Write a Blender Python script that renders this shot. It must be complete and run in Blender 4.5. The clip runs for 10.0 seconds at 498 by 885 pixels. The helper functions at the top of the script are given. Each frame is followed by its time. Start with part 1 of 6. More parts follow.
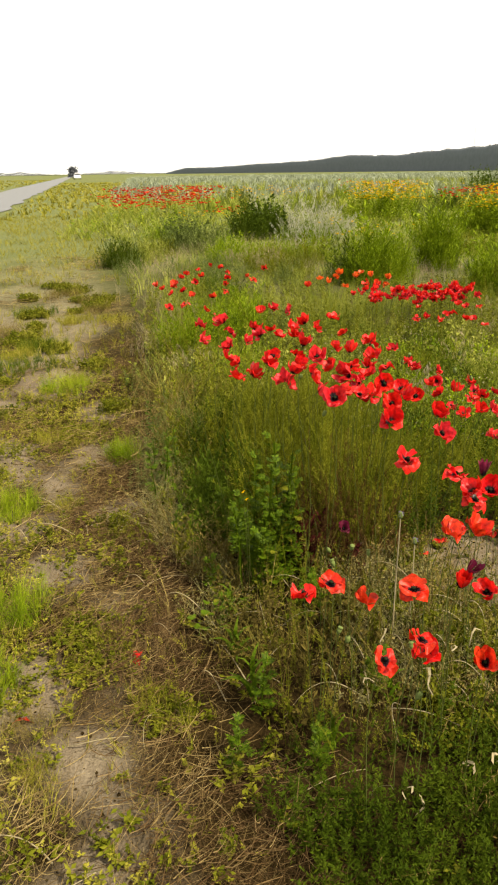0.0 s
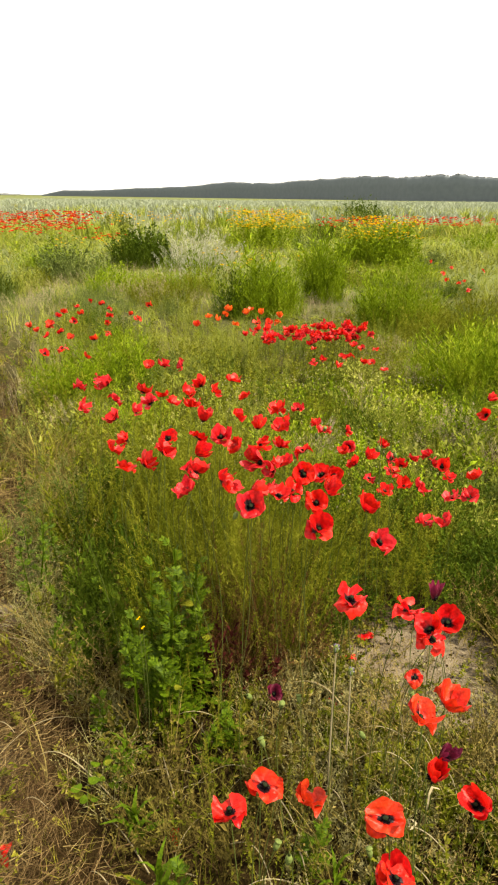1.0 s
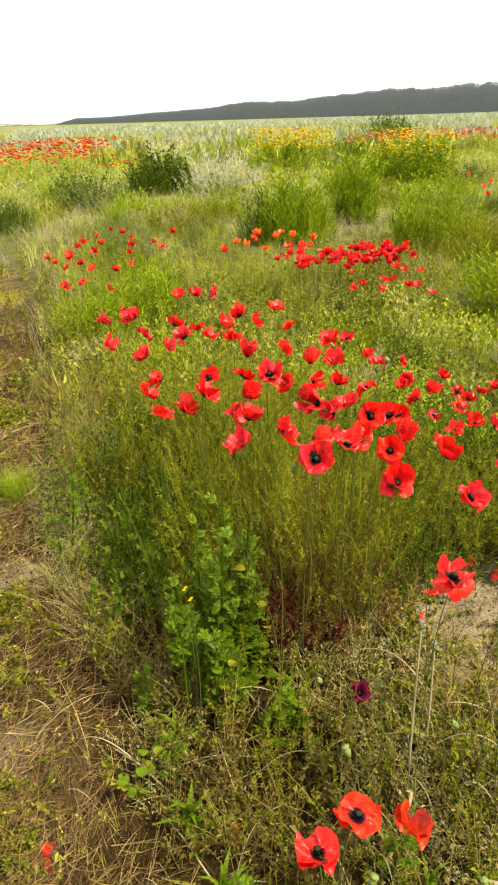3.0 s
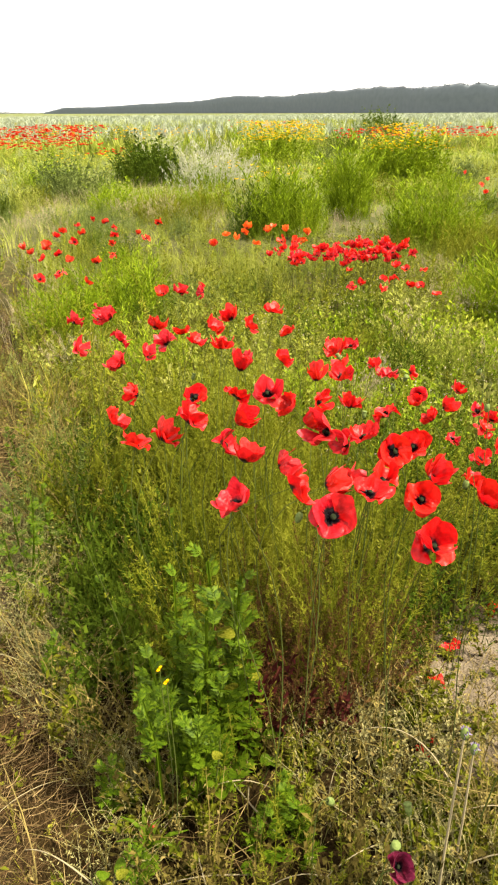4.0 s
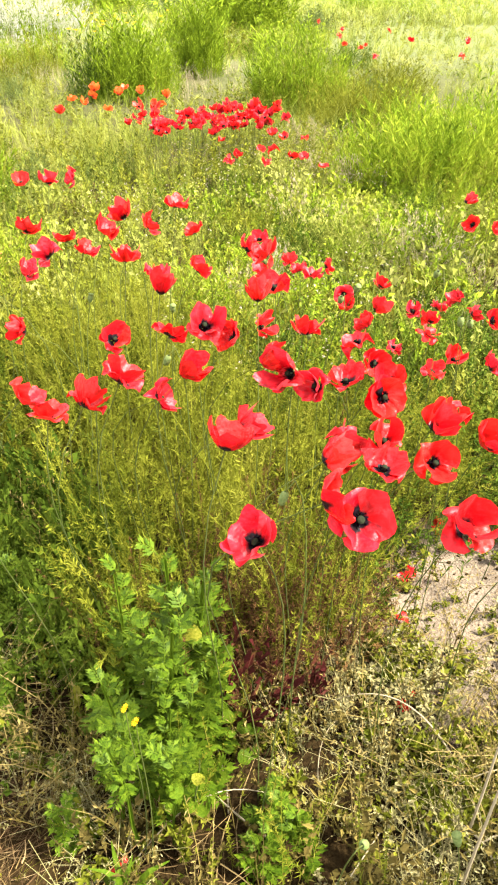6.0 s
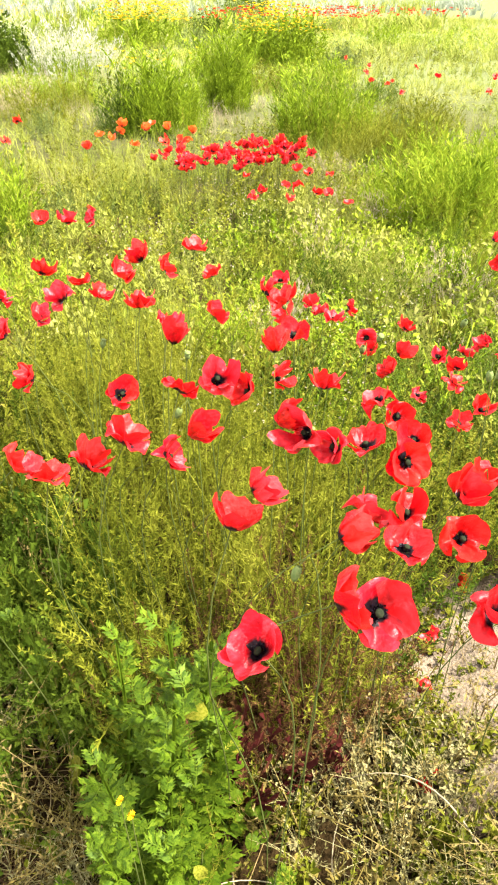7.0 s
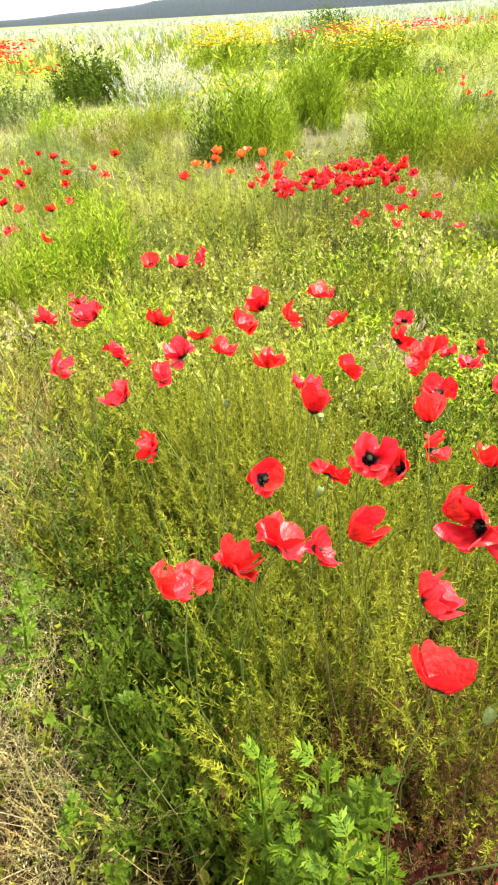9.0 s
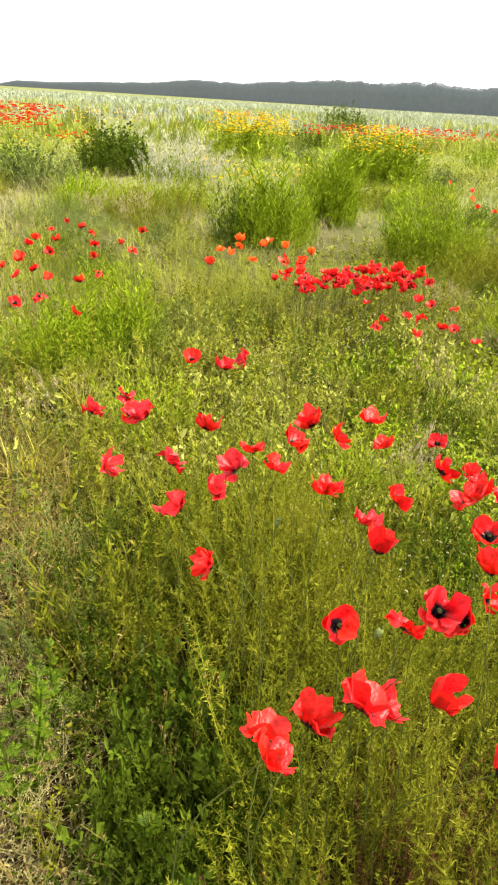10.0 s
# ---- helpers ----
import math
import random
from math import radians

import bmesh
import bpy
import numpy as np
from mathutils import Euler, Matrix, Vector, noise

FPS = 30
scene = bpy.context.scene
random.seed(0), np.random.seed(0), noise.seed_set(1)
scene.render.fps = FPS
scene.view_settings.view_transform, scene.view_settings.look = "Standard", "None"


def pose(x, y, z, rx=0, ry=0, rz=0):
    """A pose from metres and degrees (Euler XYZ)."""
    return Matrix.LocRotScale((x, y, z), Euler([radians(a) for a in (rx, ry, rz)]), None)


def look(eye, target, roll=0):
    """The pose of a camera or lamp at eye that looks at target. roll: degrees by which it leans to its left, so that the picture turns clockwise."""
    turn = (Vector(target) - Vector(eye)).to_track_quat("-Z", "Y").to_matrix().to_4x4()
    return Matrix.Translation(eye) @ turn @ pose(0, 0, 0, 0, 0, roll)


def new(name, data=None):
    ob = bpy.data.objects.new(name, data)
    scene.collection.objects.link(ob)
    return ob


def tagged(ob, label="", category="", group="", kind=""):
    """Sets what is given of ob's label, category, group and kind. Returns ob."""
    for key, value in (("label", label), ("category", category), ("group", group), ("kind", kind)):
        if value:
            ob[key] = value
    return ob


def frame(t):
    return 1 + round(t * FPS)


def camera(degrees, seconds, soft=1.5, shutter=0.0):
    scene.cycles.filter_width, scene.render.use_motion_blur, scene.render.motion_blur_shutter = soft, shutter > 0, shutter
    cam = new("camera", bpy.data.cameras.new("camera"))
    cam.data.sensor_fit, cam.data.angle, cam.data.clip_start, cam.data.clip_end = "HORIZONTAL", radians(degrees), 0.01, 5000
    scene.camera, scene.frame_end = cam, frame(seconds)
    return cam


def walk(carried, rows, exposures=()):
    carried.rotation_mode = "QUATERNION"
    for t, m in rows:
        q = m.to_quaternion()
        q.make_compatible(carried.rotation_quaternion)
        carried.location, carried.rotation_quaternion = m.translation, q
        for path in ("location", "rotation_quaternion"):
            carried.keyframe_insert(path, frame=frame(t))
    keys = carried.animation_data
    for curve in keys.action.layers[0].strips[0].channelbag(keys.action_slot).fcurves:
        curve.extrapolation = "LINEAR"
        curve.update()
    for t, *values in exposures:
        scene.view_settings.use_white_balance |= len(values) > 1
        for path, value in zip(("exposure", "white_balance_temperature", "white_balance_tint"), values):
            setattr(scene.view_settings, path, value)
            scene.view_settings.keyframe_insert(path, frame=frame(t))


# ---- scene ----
cam = camera(38.5, 10.0, 2.1)
PATH = [
    (0, (0.04, -0.051, 1.292), (0.004, 1.818, 0.581), -0.9),
    (0.5, (0.034, 0.207, 1.314), (0.105, 2.058, 0.559), 2.1),
    (1, (0.024, 0.393, 1.354), (0.303, 2.263, 0.701), 0.5),
    (1.5, (-0.011, 0.47, 1.408), (0.282, 2.345, 0.778), 2.7),
    (2, (-0.008, 0.487, 1.371), (0.312, 2.34, 0.69), -0.5),
    (2.5, (-0.033, 0.522, 1.327), (0.304, 2.332, 0.546), -1.1),
    (2.7, (-0.014, 0.569, 1.307), (0.227, 2.37, 0.47), -2.8),
    (3.8, (0.007, 0.926, 1.234), (0.139, 2.749, 0.424), -0.5),
    (4, (0.014, 0.976, 1.225), (0.25, 2.774, 0.382), -0.4),
    (4.5, (-0.015, 1.145, 1.219), (0.428, 2.819, 0.219), -0.9),
    (5, (-0.019, 1.24, 1.194), (0.525, 2.801, 0.067), -0.6),
    (5.5, (-0.024, 1.285, 1.194), (0.535, 2.825, 0.046), -0.4),
    (6, (-0.063, 1.318, 1.199), (0.503, 2.861, 0.06), 0.8),
    (6.2, (-0.078, 1.33, 1.202), (0.462, 2.894, 0.079), 2.5),
    (7.3, (0.013, 1.418, 1.205), (0.476, 3.039, 0.127), -1.7),
    (7.5, (0.034, 1.434, 1.199), (0.41, 3.044, 0.074), -3.3),
    (8, (0.047, 1.444, 1.196), (0.362, 3.103, 0.124), -4.2),
    (8.5, (0.015, 1.492, 1.218), (0.374, 3.153, 0.163), -3.6),
    (9, (-0.07, 1.569, 1.222), (0.232, 3.253, 0.187), -3.6),
    (9.5, (-0.176, 1.588, 1.275), (-0.003, 3.312, 0.275), -2.2),
    (10, (-0.198, 1.63, 1.31), (0.182, 3.391, 0.442), 3.3),
]
EXPOSURES = [(0.0, 0.98, 7450, 9), (0.5, 1.28, 7450, 9), (1.0, 1.33, 7450, 8), (1.5, 0.38, 6950, 11), (2.0, 0.74, 7350, 8), (2.7, 1.45, 7500, 8), (4.0, 1.76, 7100, 10), (4.5, 2.08, 7050, 11), (5.0, 2.5, 6500, 15), (6.2, 2.58, 6300, 16), (7.5, 2.57, 6350, 15), (8.5, 2.47, 6250, 15), (9.5, 2.28, 6350, 10), (10.0, 1.86, 6950, 10)]
walk(cam, [(t, look(eye, target, roll)) for t, eye, target, roll in PATH], EXPOSURES)

# ---------- world, sun ----------
SUN_ELEV, SUN_AZ = 52, 120            # azimuth clockwise from straight ahead
world = bpy.data.worlds.new("overcast_sky")
scene.world = world
world.use_nodes = True
wn, wl = world.node_tree.nodes, world.node_tree.links
wn.clear()
sky = wn.new("ShaderNodeTexSky")
sky.sky_type, sky.sun_disc = "NISHITA", False
sky.sun_elevation, sky.sun_rotation = radians(SUN_ELEV), radians(SUN_AZ)
sky.air_density, sky.dust_density, sky.ozone_density = 1.0, 1.0, 1.0
cloud = wn.new("ShaderNodeRGB")            # even white cloud deck over the clear sky
cloud.outputs[0].default_value = (6.5, 6.6, 6.55, 1)
veil = wn.new("ShaderNodeMix")
veil.data_type = "RGBA"
veil.inputs["Factor"].default_value = 0.9
backg, wout = wn.new("ShaderNodeBackground"), wn.new("ShaderNodeOutputWorld")
backg.inputs["Strength"].default_value = 0.116
wl.new(sky.outputs["Color"], veil.inputs["A"])
wl.new(cloud.outputs[0], veil.inputs["B"])
wl.new(veil.outputs["Result"], backg.inputs["Color"])
wl.new(backg.outputs["Background"], wout.inputs["Surface"])

sun = new("sun", bpy.data.lights.new("sun", "SUN"))
sun.data.energy, sun.data.angle, sun.data.color = 5.0, radians(6), (1.0, 0.95, 0.82)
sun_dir = Vector((math.sin(radians(SUN_AZ)) * math.cos(radians(SUN_ELEV)), math.cos(radians(SUN_AZ)) * math.cos(radians(SUN_ELEV)), math.sin(radians(SUN_ELEV))))
sun.matrix_basis = look(sun_dir * 30, (0, 0, 0))


# ---------- materials ----------
def base_material(name):
    m = bpy.data.materials.new(name)
    m.use_nodes = True
    m.node_tree.nodes.clear()
    return m, m.node_tree.nodes, m.node_tree.links


def ramp(nodes, stops):
    r = nodes.new("ShaderNodeValToRGB")
    el = r.color_ramp.elements
    while len(el) < len(stops):
        el.new(0.5)
    for e, (p, c) in zip(el, stops):
        e.position, e.color = p, (*c, 1)
    return r


DEPTH = 0.545                          # how deep all plant colours are


def leaf_material(name, colours, rough=0.55, through_light=0.3, patch=3.0, patch_amount=0.35, gloss=0.025):
    """Foliage: a colour of its own for each leaf, drifting in patches, partly translucent."""
    m, n, l = base_material(name)
    geo = n.new("ShaderNodeNewGeometry")
    k = len(colours)
    r = ramp(n, [(i / max(1, k - 1), (1.06 * DEPTH * c[0], DEPTH * c[1], DEPTH * c[2])) for i, c in enumerate(colours)])
    tex = n.new("ShaderNodeTexNoise")
    tex.inputs["Scale"].default_value, tex.inputs["Detail"].default_value = patch, 3
    co = n.new("ShaderNodeTexCoord")
    l.new(co.outputs["Object"], tex.inputs["Vector"])
    mixv = n.new("ShaderNodeMix")
    mixv.inputs["Factor"].default_value = patch_amount
    l.new(geo.outputs["Random Per Island"], mixv.inputs["A"])
    stretch = n.new("ShaderNodeMapRange")
    stretch.inputs["From Min"].default_value, stretch.inputs["From Max"].default_value = 0.3, 0.7
    l.new(tex.outputs["Fac"], stretch.inputs["Value"])
    l.new(stretch.outputs["Result"], mixv.inputs["B"])
    l.new(mixv.outputs["Result"], r.inputs["Fac"])
    p = n.new("ShaderNodeBsdfPrincipled")
    p.inputs["Roughness"].default_value = rough
    p.inputs["Specular IOR Level"].default_value = gloss
    l.new(r.outputs["Color"], p.inputs["Base Color"])
    t = n.new("ShaderNodeBsdfTranslucent")
    l.new(r.outputs["Color"], t.inputs["Color"])
    mx, out = n.new("ShaderNodeMixShader"), n.new("ShaderNodeOutputMaterial")
    mx.inputs["Fac"].default_value = through_light * 0.45
    l.new(p.outputs["BSDF"], mx.inputs[1])
    l.new(t.outputs["BSDF"], mx.inputs[2])
    l.new(mx.outputs["Shader"], out.inputs["Surface"])
    return m


def petal_material(name, rim, body, blotch):
    """Silky petal: dark blotch at its base, fine veins, fold shade and rim gloss coloured in, light showing through."""
    m, n, l = base_material(name)
    co, info = n.new("ShaderNodeTexCoord"), n.new("ShaderNodeObjectInfo")
    length = n.new("ShaderNodeVectorMath")
    length.operation = "LENGTH"
    l.new(co.outputs["Object"], length.inputs[0])
    tex = n.new("ShaderNodeTexNoise")
    tex.inputs["Scale"].default_value = 90
    l.new(co.outputs["Object"], tex.inputs["Vector"])
    wob = n.new("ShaderNodeMath")
    wob.operation, wob.inputs[1].default_value = "MULTIPLY_ADD", 0.016
    l.new(tex.outputs["Fac"], wob.inputs[0])
    l.new(length.outputs["Value"], wob.inputs[2])
    # last stop paints a glossy edge: rim lighter and pinker than the body
    r = ramp(n, [(0.0, blotch), (0.42, blotch), (0.54, body), (0.66, body), (0.90, rim)])
    sc = n.new("ShaderNodeMath")
    sc.operation = "MULTIPLY"
    grow = n.new("ShaderNodeMapRange")
    grow.inputs["To Min"].default_value, grow.inputs["To Max"].default_value = 16.5, 27.0
    l.new(info.outputs["Random"], grow.inputs["Value"])
    l.new(grow.outputs["Result"], sc.inputs[1])
    l.new(wob.outputs["Value"], sc.inputs[0])
    l.new(sc.outputs["Value"], r.inputs["Fac"])
    hue = n.new("ShaderNodeHueSaturation")
    vary = n.new("ShaderNodeMapRange")
    vary.inputs["To Min"].default_value, vary.inputs["To Max"].default_value = 0.4985, 0.5015
    l.new(info.outputs["Random"], vary.inputs["Value"])
    l.new(vary.outputs["Result"], hue.inputs["Hue"])
    l.new(r.outputs["Color"], hue.inputs["Color"])
    # noise darkens the petal colour as painted shade in its folds
    fold, shade = n.new("ShaderNodeTexNoise"), n.new("ShaderNodeMapRange")
    fold.inputs["Scale"].default_value, fold.inputs["Detail"].default_value = 75, 3
    l.new(co.outputs["Object"], fold.inputs["Vector"])
    shade.inputs["From Min"].default_value, shade.inputs["From Max"].default_value = 0.3, 0.7
    shade.inputs["To Min"].default_value, shade.inputs["To Max"].default_value = 0.52, 1.12
    l.new(fold.outputs["Fac"], shade.inputs["Value"])
    l.new(shade.outputs["Result"], hue.inputs["Value"])
    p = n.new("ShaderNodeBsdfPrincipled")
    p.inputs["Roughness"].default_value = 0.40
    p.inputs["Specular IOR Level"].default_value = 0.26
    p.inputs["Sheen Weight"].default_value, p.inputs["Sheen Roughness"].default_value = 0.07, 0.4
    p.inputs["Sheen Tint"].default_value = (1.0, 0.55, 0.55, 1)
    l.new(hue.outputs["Color"], p.inputs["Base Color"])
    wave = n.new("ShaderNodeTexNoise")
    wave.inputs["Scale"].default_value, wave.inputs["Detail"].default_value = 160, 4
    l.new(co.outputs["Object"], wave.inputs["Vector"])
    bump = n.new("ShaderNodeBump")
    bump.inputs["Strength"].default_value, bump.inputs["Distance"].default_value = 0.5, 0.003
    l.new(wave.outputs["Fac"], bump.inputs["Height"])
    l.new(bump.outputs["Normal"], p.inputs["Normal"])
    t = n.new("ShaderNodeBsdfTranslucent")
    l.new(hue.outputs["Color"], t.inputs["Color"])
    mx, out = n.new("ShaderNodeMixShader"), n.new("ShaderNodeOutputMaterial")
    mx.inputs["Fac"].default_value = 0.35
    l.new(p.outputs["BSDF"], mx.inputs[1])
    l.new(t.outputs["BSDF"], mx.inputs[2])
    l.new(mx.outputs["Shader"], out.inputs["Surface"])
    return m


def plain_material(name, c1, c2, scale=30.0, rough=0.6, metal=0.0, bumpy=0.2, gloss=0.5):
    m, n, l = base_material(name)
    co, tex = n.new("ShaderNodeTexCoord"), n.new("ShaderNodeTexNoise")
    tex.inputs["Scale"].default_value, tex.inputs["Detail"].default_value = scale, 5
    l.new(co.outputs["Object"], tex.inputs["Vector"])
    r = ramp(n, [(0.3, c1), (0.7, c2)])
    l.new(tex.outputs["Fac"], r.inputs["Fac"])
    p, out = n.new("ShaderNodeBsdfPrincipled"), n.new("ShaderNodeOutputMaterial")
    p.inputs["Roughness"].default_value, p.inputs["Metallic"].default_value = rough, metal
    p.inputs["Specular IOR Level"].default_value = gloss
    l.new(r.outputs["Color"], p.inputs["Base Color"])
    bump = n.new("ShaderNodeBump")
    bump.inputs["Strength"].default_value, bump.inputs["Distance"].default_value = bumpy, 0.01
    l.new(tex.outputs["Fac"], bump.inputs["Height"])
    l.new(bump.outputs["Normal"], p.inputs["Normal"])
    l.new(p.outputs["BSDF"], out.inputs["Surface"])
    return m


def ground_material():
    """Sandy soil, darker loam deepened for shade between plants, and thatch, mixed by the mesh's own soil map."""
    m, n, l = base_material("soil")
    co = n.new("ShaderNodeTexCoord")
    fine, mid = n.new("ShaderNodeTexNoise"), n.new("ShaderNodeTexNoise")
    fine.inputs["Scale"].default_value, fine.inputs["Detail"].default_value = 140, 6
    mid.inputs["Scale"].default_value, mid.inputs["Detail"].default_value = 9, 5
    l.new(co.outputs["Object"], fine.inputs["Vector"])
    l.new(co.outputs["Object"], mid.inputs["Vector"])
    sand = ramp(n, [(0.25, (0.072, 0.054, 0.035)), (0.5, (0.140, 0.110, 0.075)), (0.8, (0.22, 0.182, 0.128))])
    # loam colour taken near black, standing in for shade in the plant gaps
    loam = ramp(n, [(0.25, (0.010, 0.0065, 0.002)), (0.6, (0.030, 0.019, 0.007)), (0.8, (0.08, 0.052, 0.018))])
    turf = ramp(n, [(0.25, (0.055, 0.065, 0.020)), (0.6, (0.11, 0.122, 0.048)), (0.85, (0.18, 0.18, 0.09))])
    both = n.new("ShaderNodeMix")
    both.inputs["Factor"].default_value = 0.5
    l.new(fine.outputs["Fac"], both.inputs["A"])
    l.new(mid.outputs["Fac"], both.inputs["B"])
    for r in (sand, loam, turf):
        l.new(both.outputs["Result"], r.inputs["Fac"])
    att = n.new("ShaderNodeAttribute")
    att.attribute_name = "soil_map"
    sep = n.new("ShaderNodeSeparateColor")
    l.new(att.outputs["Color"], sep.inputs["Color"])
    a, b = n.new("ShaderNodeMix"), n.new("ShaderNodeMix")
    a.data_type = b.data_type = "RGBA"
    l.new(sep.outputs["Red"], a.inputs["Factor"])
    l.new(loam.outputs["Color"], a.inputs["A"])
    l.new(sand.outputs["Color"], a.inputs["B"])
    l.new(sep.outputs["Green"], b.inputs["Factor"])
    l.new(a.outputs["Result"], b.inputs["A"])
    l.new(turf.outputs["Color"], b.inputs["B"])
    p, out, bump = n.new("ShaderNodeBsdfPrincipled"), n.new("ShaderNodeOutputMaterial"), n.new("ShaderNodeBump")
    p.inputs["Roughness"].default_value = 0.95
    p.inputs["Specular IOR Level"].default_value = 0.02
    bump.inputs["Strength"].default_value, bump.inputs["Distance"].default_value = 1.0, 0.02
    l.new(both.outputs["Result"], bump.inputs["Height"])
    l.new(bump.outputs["Normal"], p.inputs["Normal"])
    l.new(b.outputs["Result"], p.inputs["Base Color"])
    l.new(p.outputs["BSDF"], out.inputs["Surface"])
    return m


SOIL = ground_material()
PETAL = petal_material("poppy_petal", (0.70, 0.013, 0.010), (0.58, 0.0034, 0.0036), (0.005, 0.0010, 0.0025))
PETAL_CRIMSON = petal_material("poppy_petal_crimson", (0.64, 0.018, 0.026), (0.48, 0.0040, 0.0085), (0.005, 0.0010, 0.0025))
PETAL_ORANGE = petal_material("poppy_petal_orange", (0.66, 0.034, 0.010), (0.58, 0.016, 0.006), (0.010, 0.003, 0.006))
PETAL_FLAME = petal_material("poppy_petal_flame", (0.82, 0.120, 0.015), (0.76, 0.080, 0.010), (0.30, 0.030, 0.010))
PETAL_WITHERED = petal_material("poppy_petal_withered", (0.16, 0.012, 0.042), (0.10, 0.005, 0.020), (0.010, 0.003, 0.008))
STAMEN = plain_material("poppy_stamens", (0.003, 0.002, 0.004), (0.007, 0.005, 0.007), 300, 0.95, 0, 0.2, 0.0)
CAPSULE = plain_material("poppy_capsule", (0.06, 0.09, 0.02), (0.12, 0.145, 0.04), 200, 0.75, 0, 0.2, 0.15)
HEART = plain_material("poppy_heart", (0.008, 0.011, 0.006), (0.018, 0.022, 0.011), 200, 0.95, 0, 0.2, 0.02)
STEM = leaf_material("poppy_stem", [(0.05, 0.08, 0.018), (0.10, 0.135, 0.03), (0.13, 0.11, 0.045)], 0.6, 0.1)
FERNY = leaf_material("feathery_foliage", [(0.040, 0.062, 0.005), (0.150, 0.182, 0.012), (0.245, 0.268, 0.022), (0.31, 0.318, 0.042)], 0.55, 0.45, 7.0, 0.80)
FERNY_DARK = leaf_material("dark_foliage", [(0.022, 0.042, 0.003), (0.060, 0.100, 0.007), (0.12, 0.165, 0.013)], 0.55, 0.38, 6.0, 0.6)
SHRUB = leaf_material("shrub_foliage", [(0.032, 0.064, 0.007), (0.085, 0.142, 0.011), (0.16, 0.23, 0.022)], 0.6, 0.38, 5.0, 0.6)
RUSSET = leaf_material("russet_stalks", [(0.11, 0.085, 0.018), (0.15, 0.080, 0.026), (0.065, 0.026, 0.014), (0.21, 0.185, 0.030)], 0.7, 0.25, 9.0, 0.55)
MAROON = leaf_material("maroon_leaves", [(0.035, 0.009, 0.007), (0.085, 0.018, 0.015), (0.09, 0.045, 0.018)], 0.5, 0.2)
LUSH = leaf_material("fresh_green_leaf", [(0.022, 0.055, 0.003), (0.076, 0.140, 0.006), (0.160, 0.238, 0.014)], 0.5, 0.42, 12.0, 0.45, 0.05)
CRESS = leaf_material("low_weed_leaf", [(0.028, 0.046, 0.004), (0.110, 0.135, 0.009), (0.21, 0.225, 0.020), (0.28, 0.258, 0.050)], 0.6, 0.35, 8.0, 0.65)
HERB = leaf_material("light_meadow_leaf", [(0.070, 0.105, 0.012), (0.245, 0.300, 0.038), (0.38, 0.420, 0.080), (0.47, 0.485, 0.140)], 0.6, 0.42, 3.0, 0.75)
DRYWEED = leaf_material("dry_weed", [(0.085, 0.066, 0.016), (0.20, 0.164, 0.042), (0.33, 0.268, 0.090), (0.07, 0.042, 0.016)], 0.8, 0.2, 7.0, 0.5)
STRAW = leaf_material("straw", [(0.060, 0.038, 0.016), (0.16, 0.110, 0.042), (0.32, 0.240, 0.095), (0.54, 0.44, 0.21)], 0.7, 0.1, 3.0, 0.35)
BROWN_STRAW = leaf_material("brown_straw", [(0.038, 0.021, 0.011), (0.105, 0.064, 0.028), (0.21, 0.140, 0.060), (0.40, 0.30, 0.14)], 0.75, 0.1, 5.0, 0.3)
GRASS = leaf_material("green_grass", [(0.045, 0.095, 0.005), (0.19, 0.30, 0.013), (0.36, 0.475, 0.028), (0.46, 0.50, 0.065)], 0.5, 0.45, 3.0, 0.65)
YOUNG = leaf_material("yellow_green_grass", [(0.16, 0.17, 0.014), (0.30, 0.305, 0.030), (0.42, 0.40, 0.060), (0.52, 0.46, 0.14)], 0.55, 0.45, 3.0, 0.65)
MEADOW = leaf_material("meadow_grass", [(0.075, 0.125, 0.012), (0.26, 0.335, 0.042), (0.43, 0.48, 0.090), (0.53, 0.56, 0.16)], 0.65, 0.42, 1.2, 0.7)
PALE = leaf_material("pale_seed_heads", [(0.42, 0.45, 0.30), (0.56, 0.58, 0.43), (0.70, 0.71, 0.57)], 0.7, 0.42, 0.3, 0.5)
SAGE = leaf_material("grey_green_foliage", [(0.07, 0.11, 0.025), (0.17, 0.23, 0.055), (0.28, 0.335, 0.10)], 0.7, 0.35, 1.5, 0.5)
YELLOW = leaf_material("yellow_petals", [(1.0, 0.56, 0.010), (1.0, 0.70, 0.014), (1.0, 0.48, 0.010)], 0.6, 0.35, 0.5, 0.3)
FARRED = leaf_material("far_poppy_petals", [(0.62, 0.014, 0.008), (0.76, 0.030, 0.011), (0.88, 0.10, 0.02)], 0.5, 0.35, 1.0, 0.3)
TINYWHITE = leaf_material("tiny_white_petals", [(0.50, 0.46, 0.30), (0.66, 0.61, 0.42)], 0.7, 0.3)
BROWNWEED = leaf_material("brownish_weed", [(0.03, 0.028, 0.008), (0.10, 0.085, 0.02), (0.20, 0.16, 0.04), (0.22, 0.22, 0.04)], 0.7, 0.3, 3.0, 0.5)
PALEFIELD = leaf_material("pale_field_grass", [(0.27, 0.35, 0.20), (0.37, 0.44, 0.30), (0.48, 0.54, 0.42)], 0.7, 0.42, 0.15, 0.5)
TAN = leaf_material("dry_pinkish_grass", [(0.34, 0.29, 0.14), (0.48, 0.42, 0.25), (0.58, 0.54, 0.36)], 0.7, 0.35, 1.0, 0.4)
BUSHGREEN = leaf_material("bush_foliage", [(0.05, 0.10, 0.005), (0.21, 0.325, 0.012), (0.40, 0.52, 0.035)], 0.6, 0.4, 2.5, 0.4)
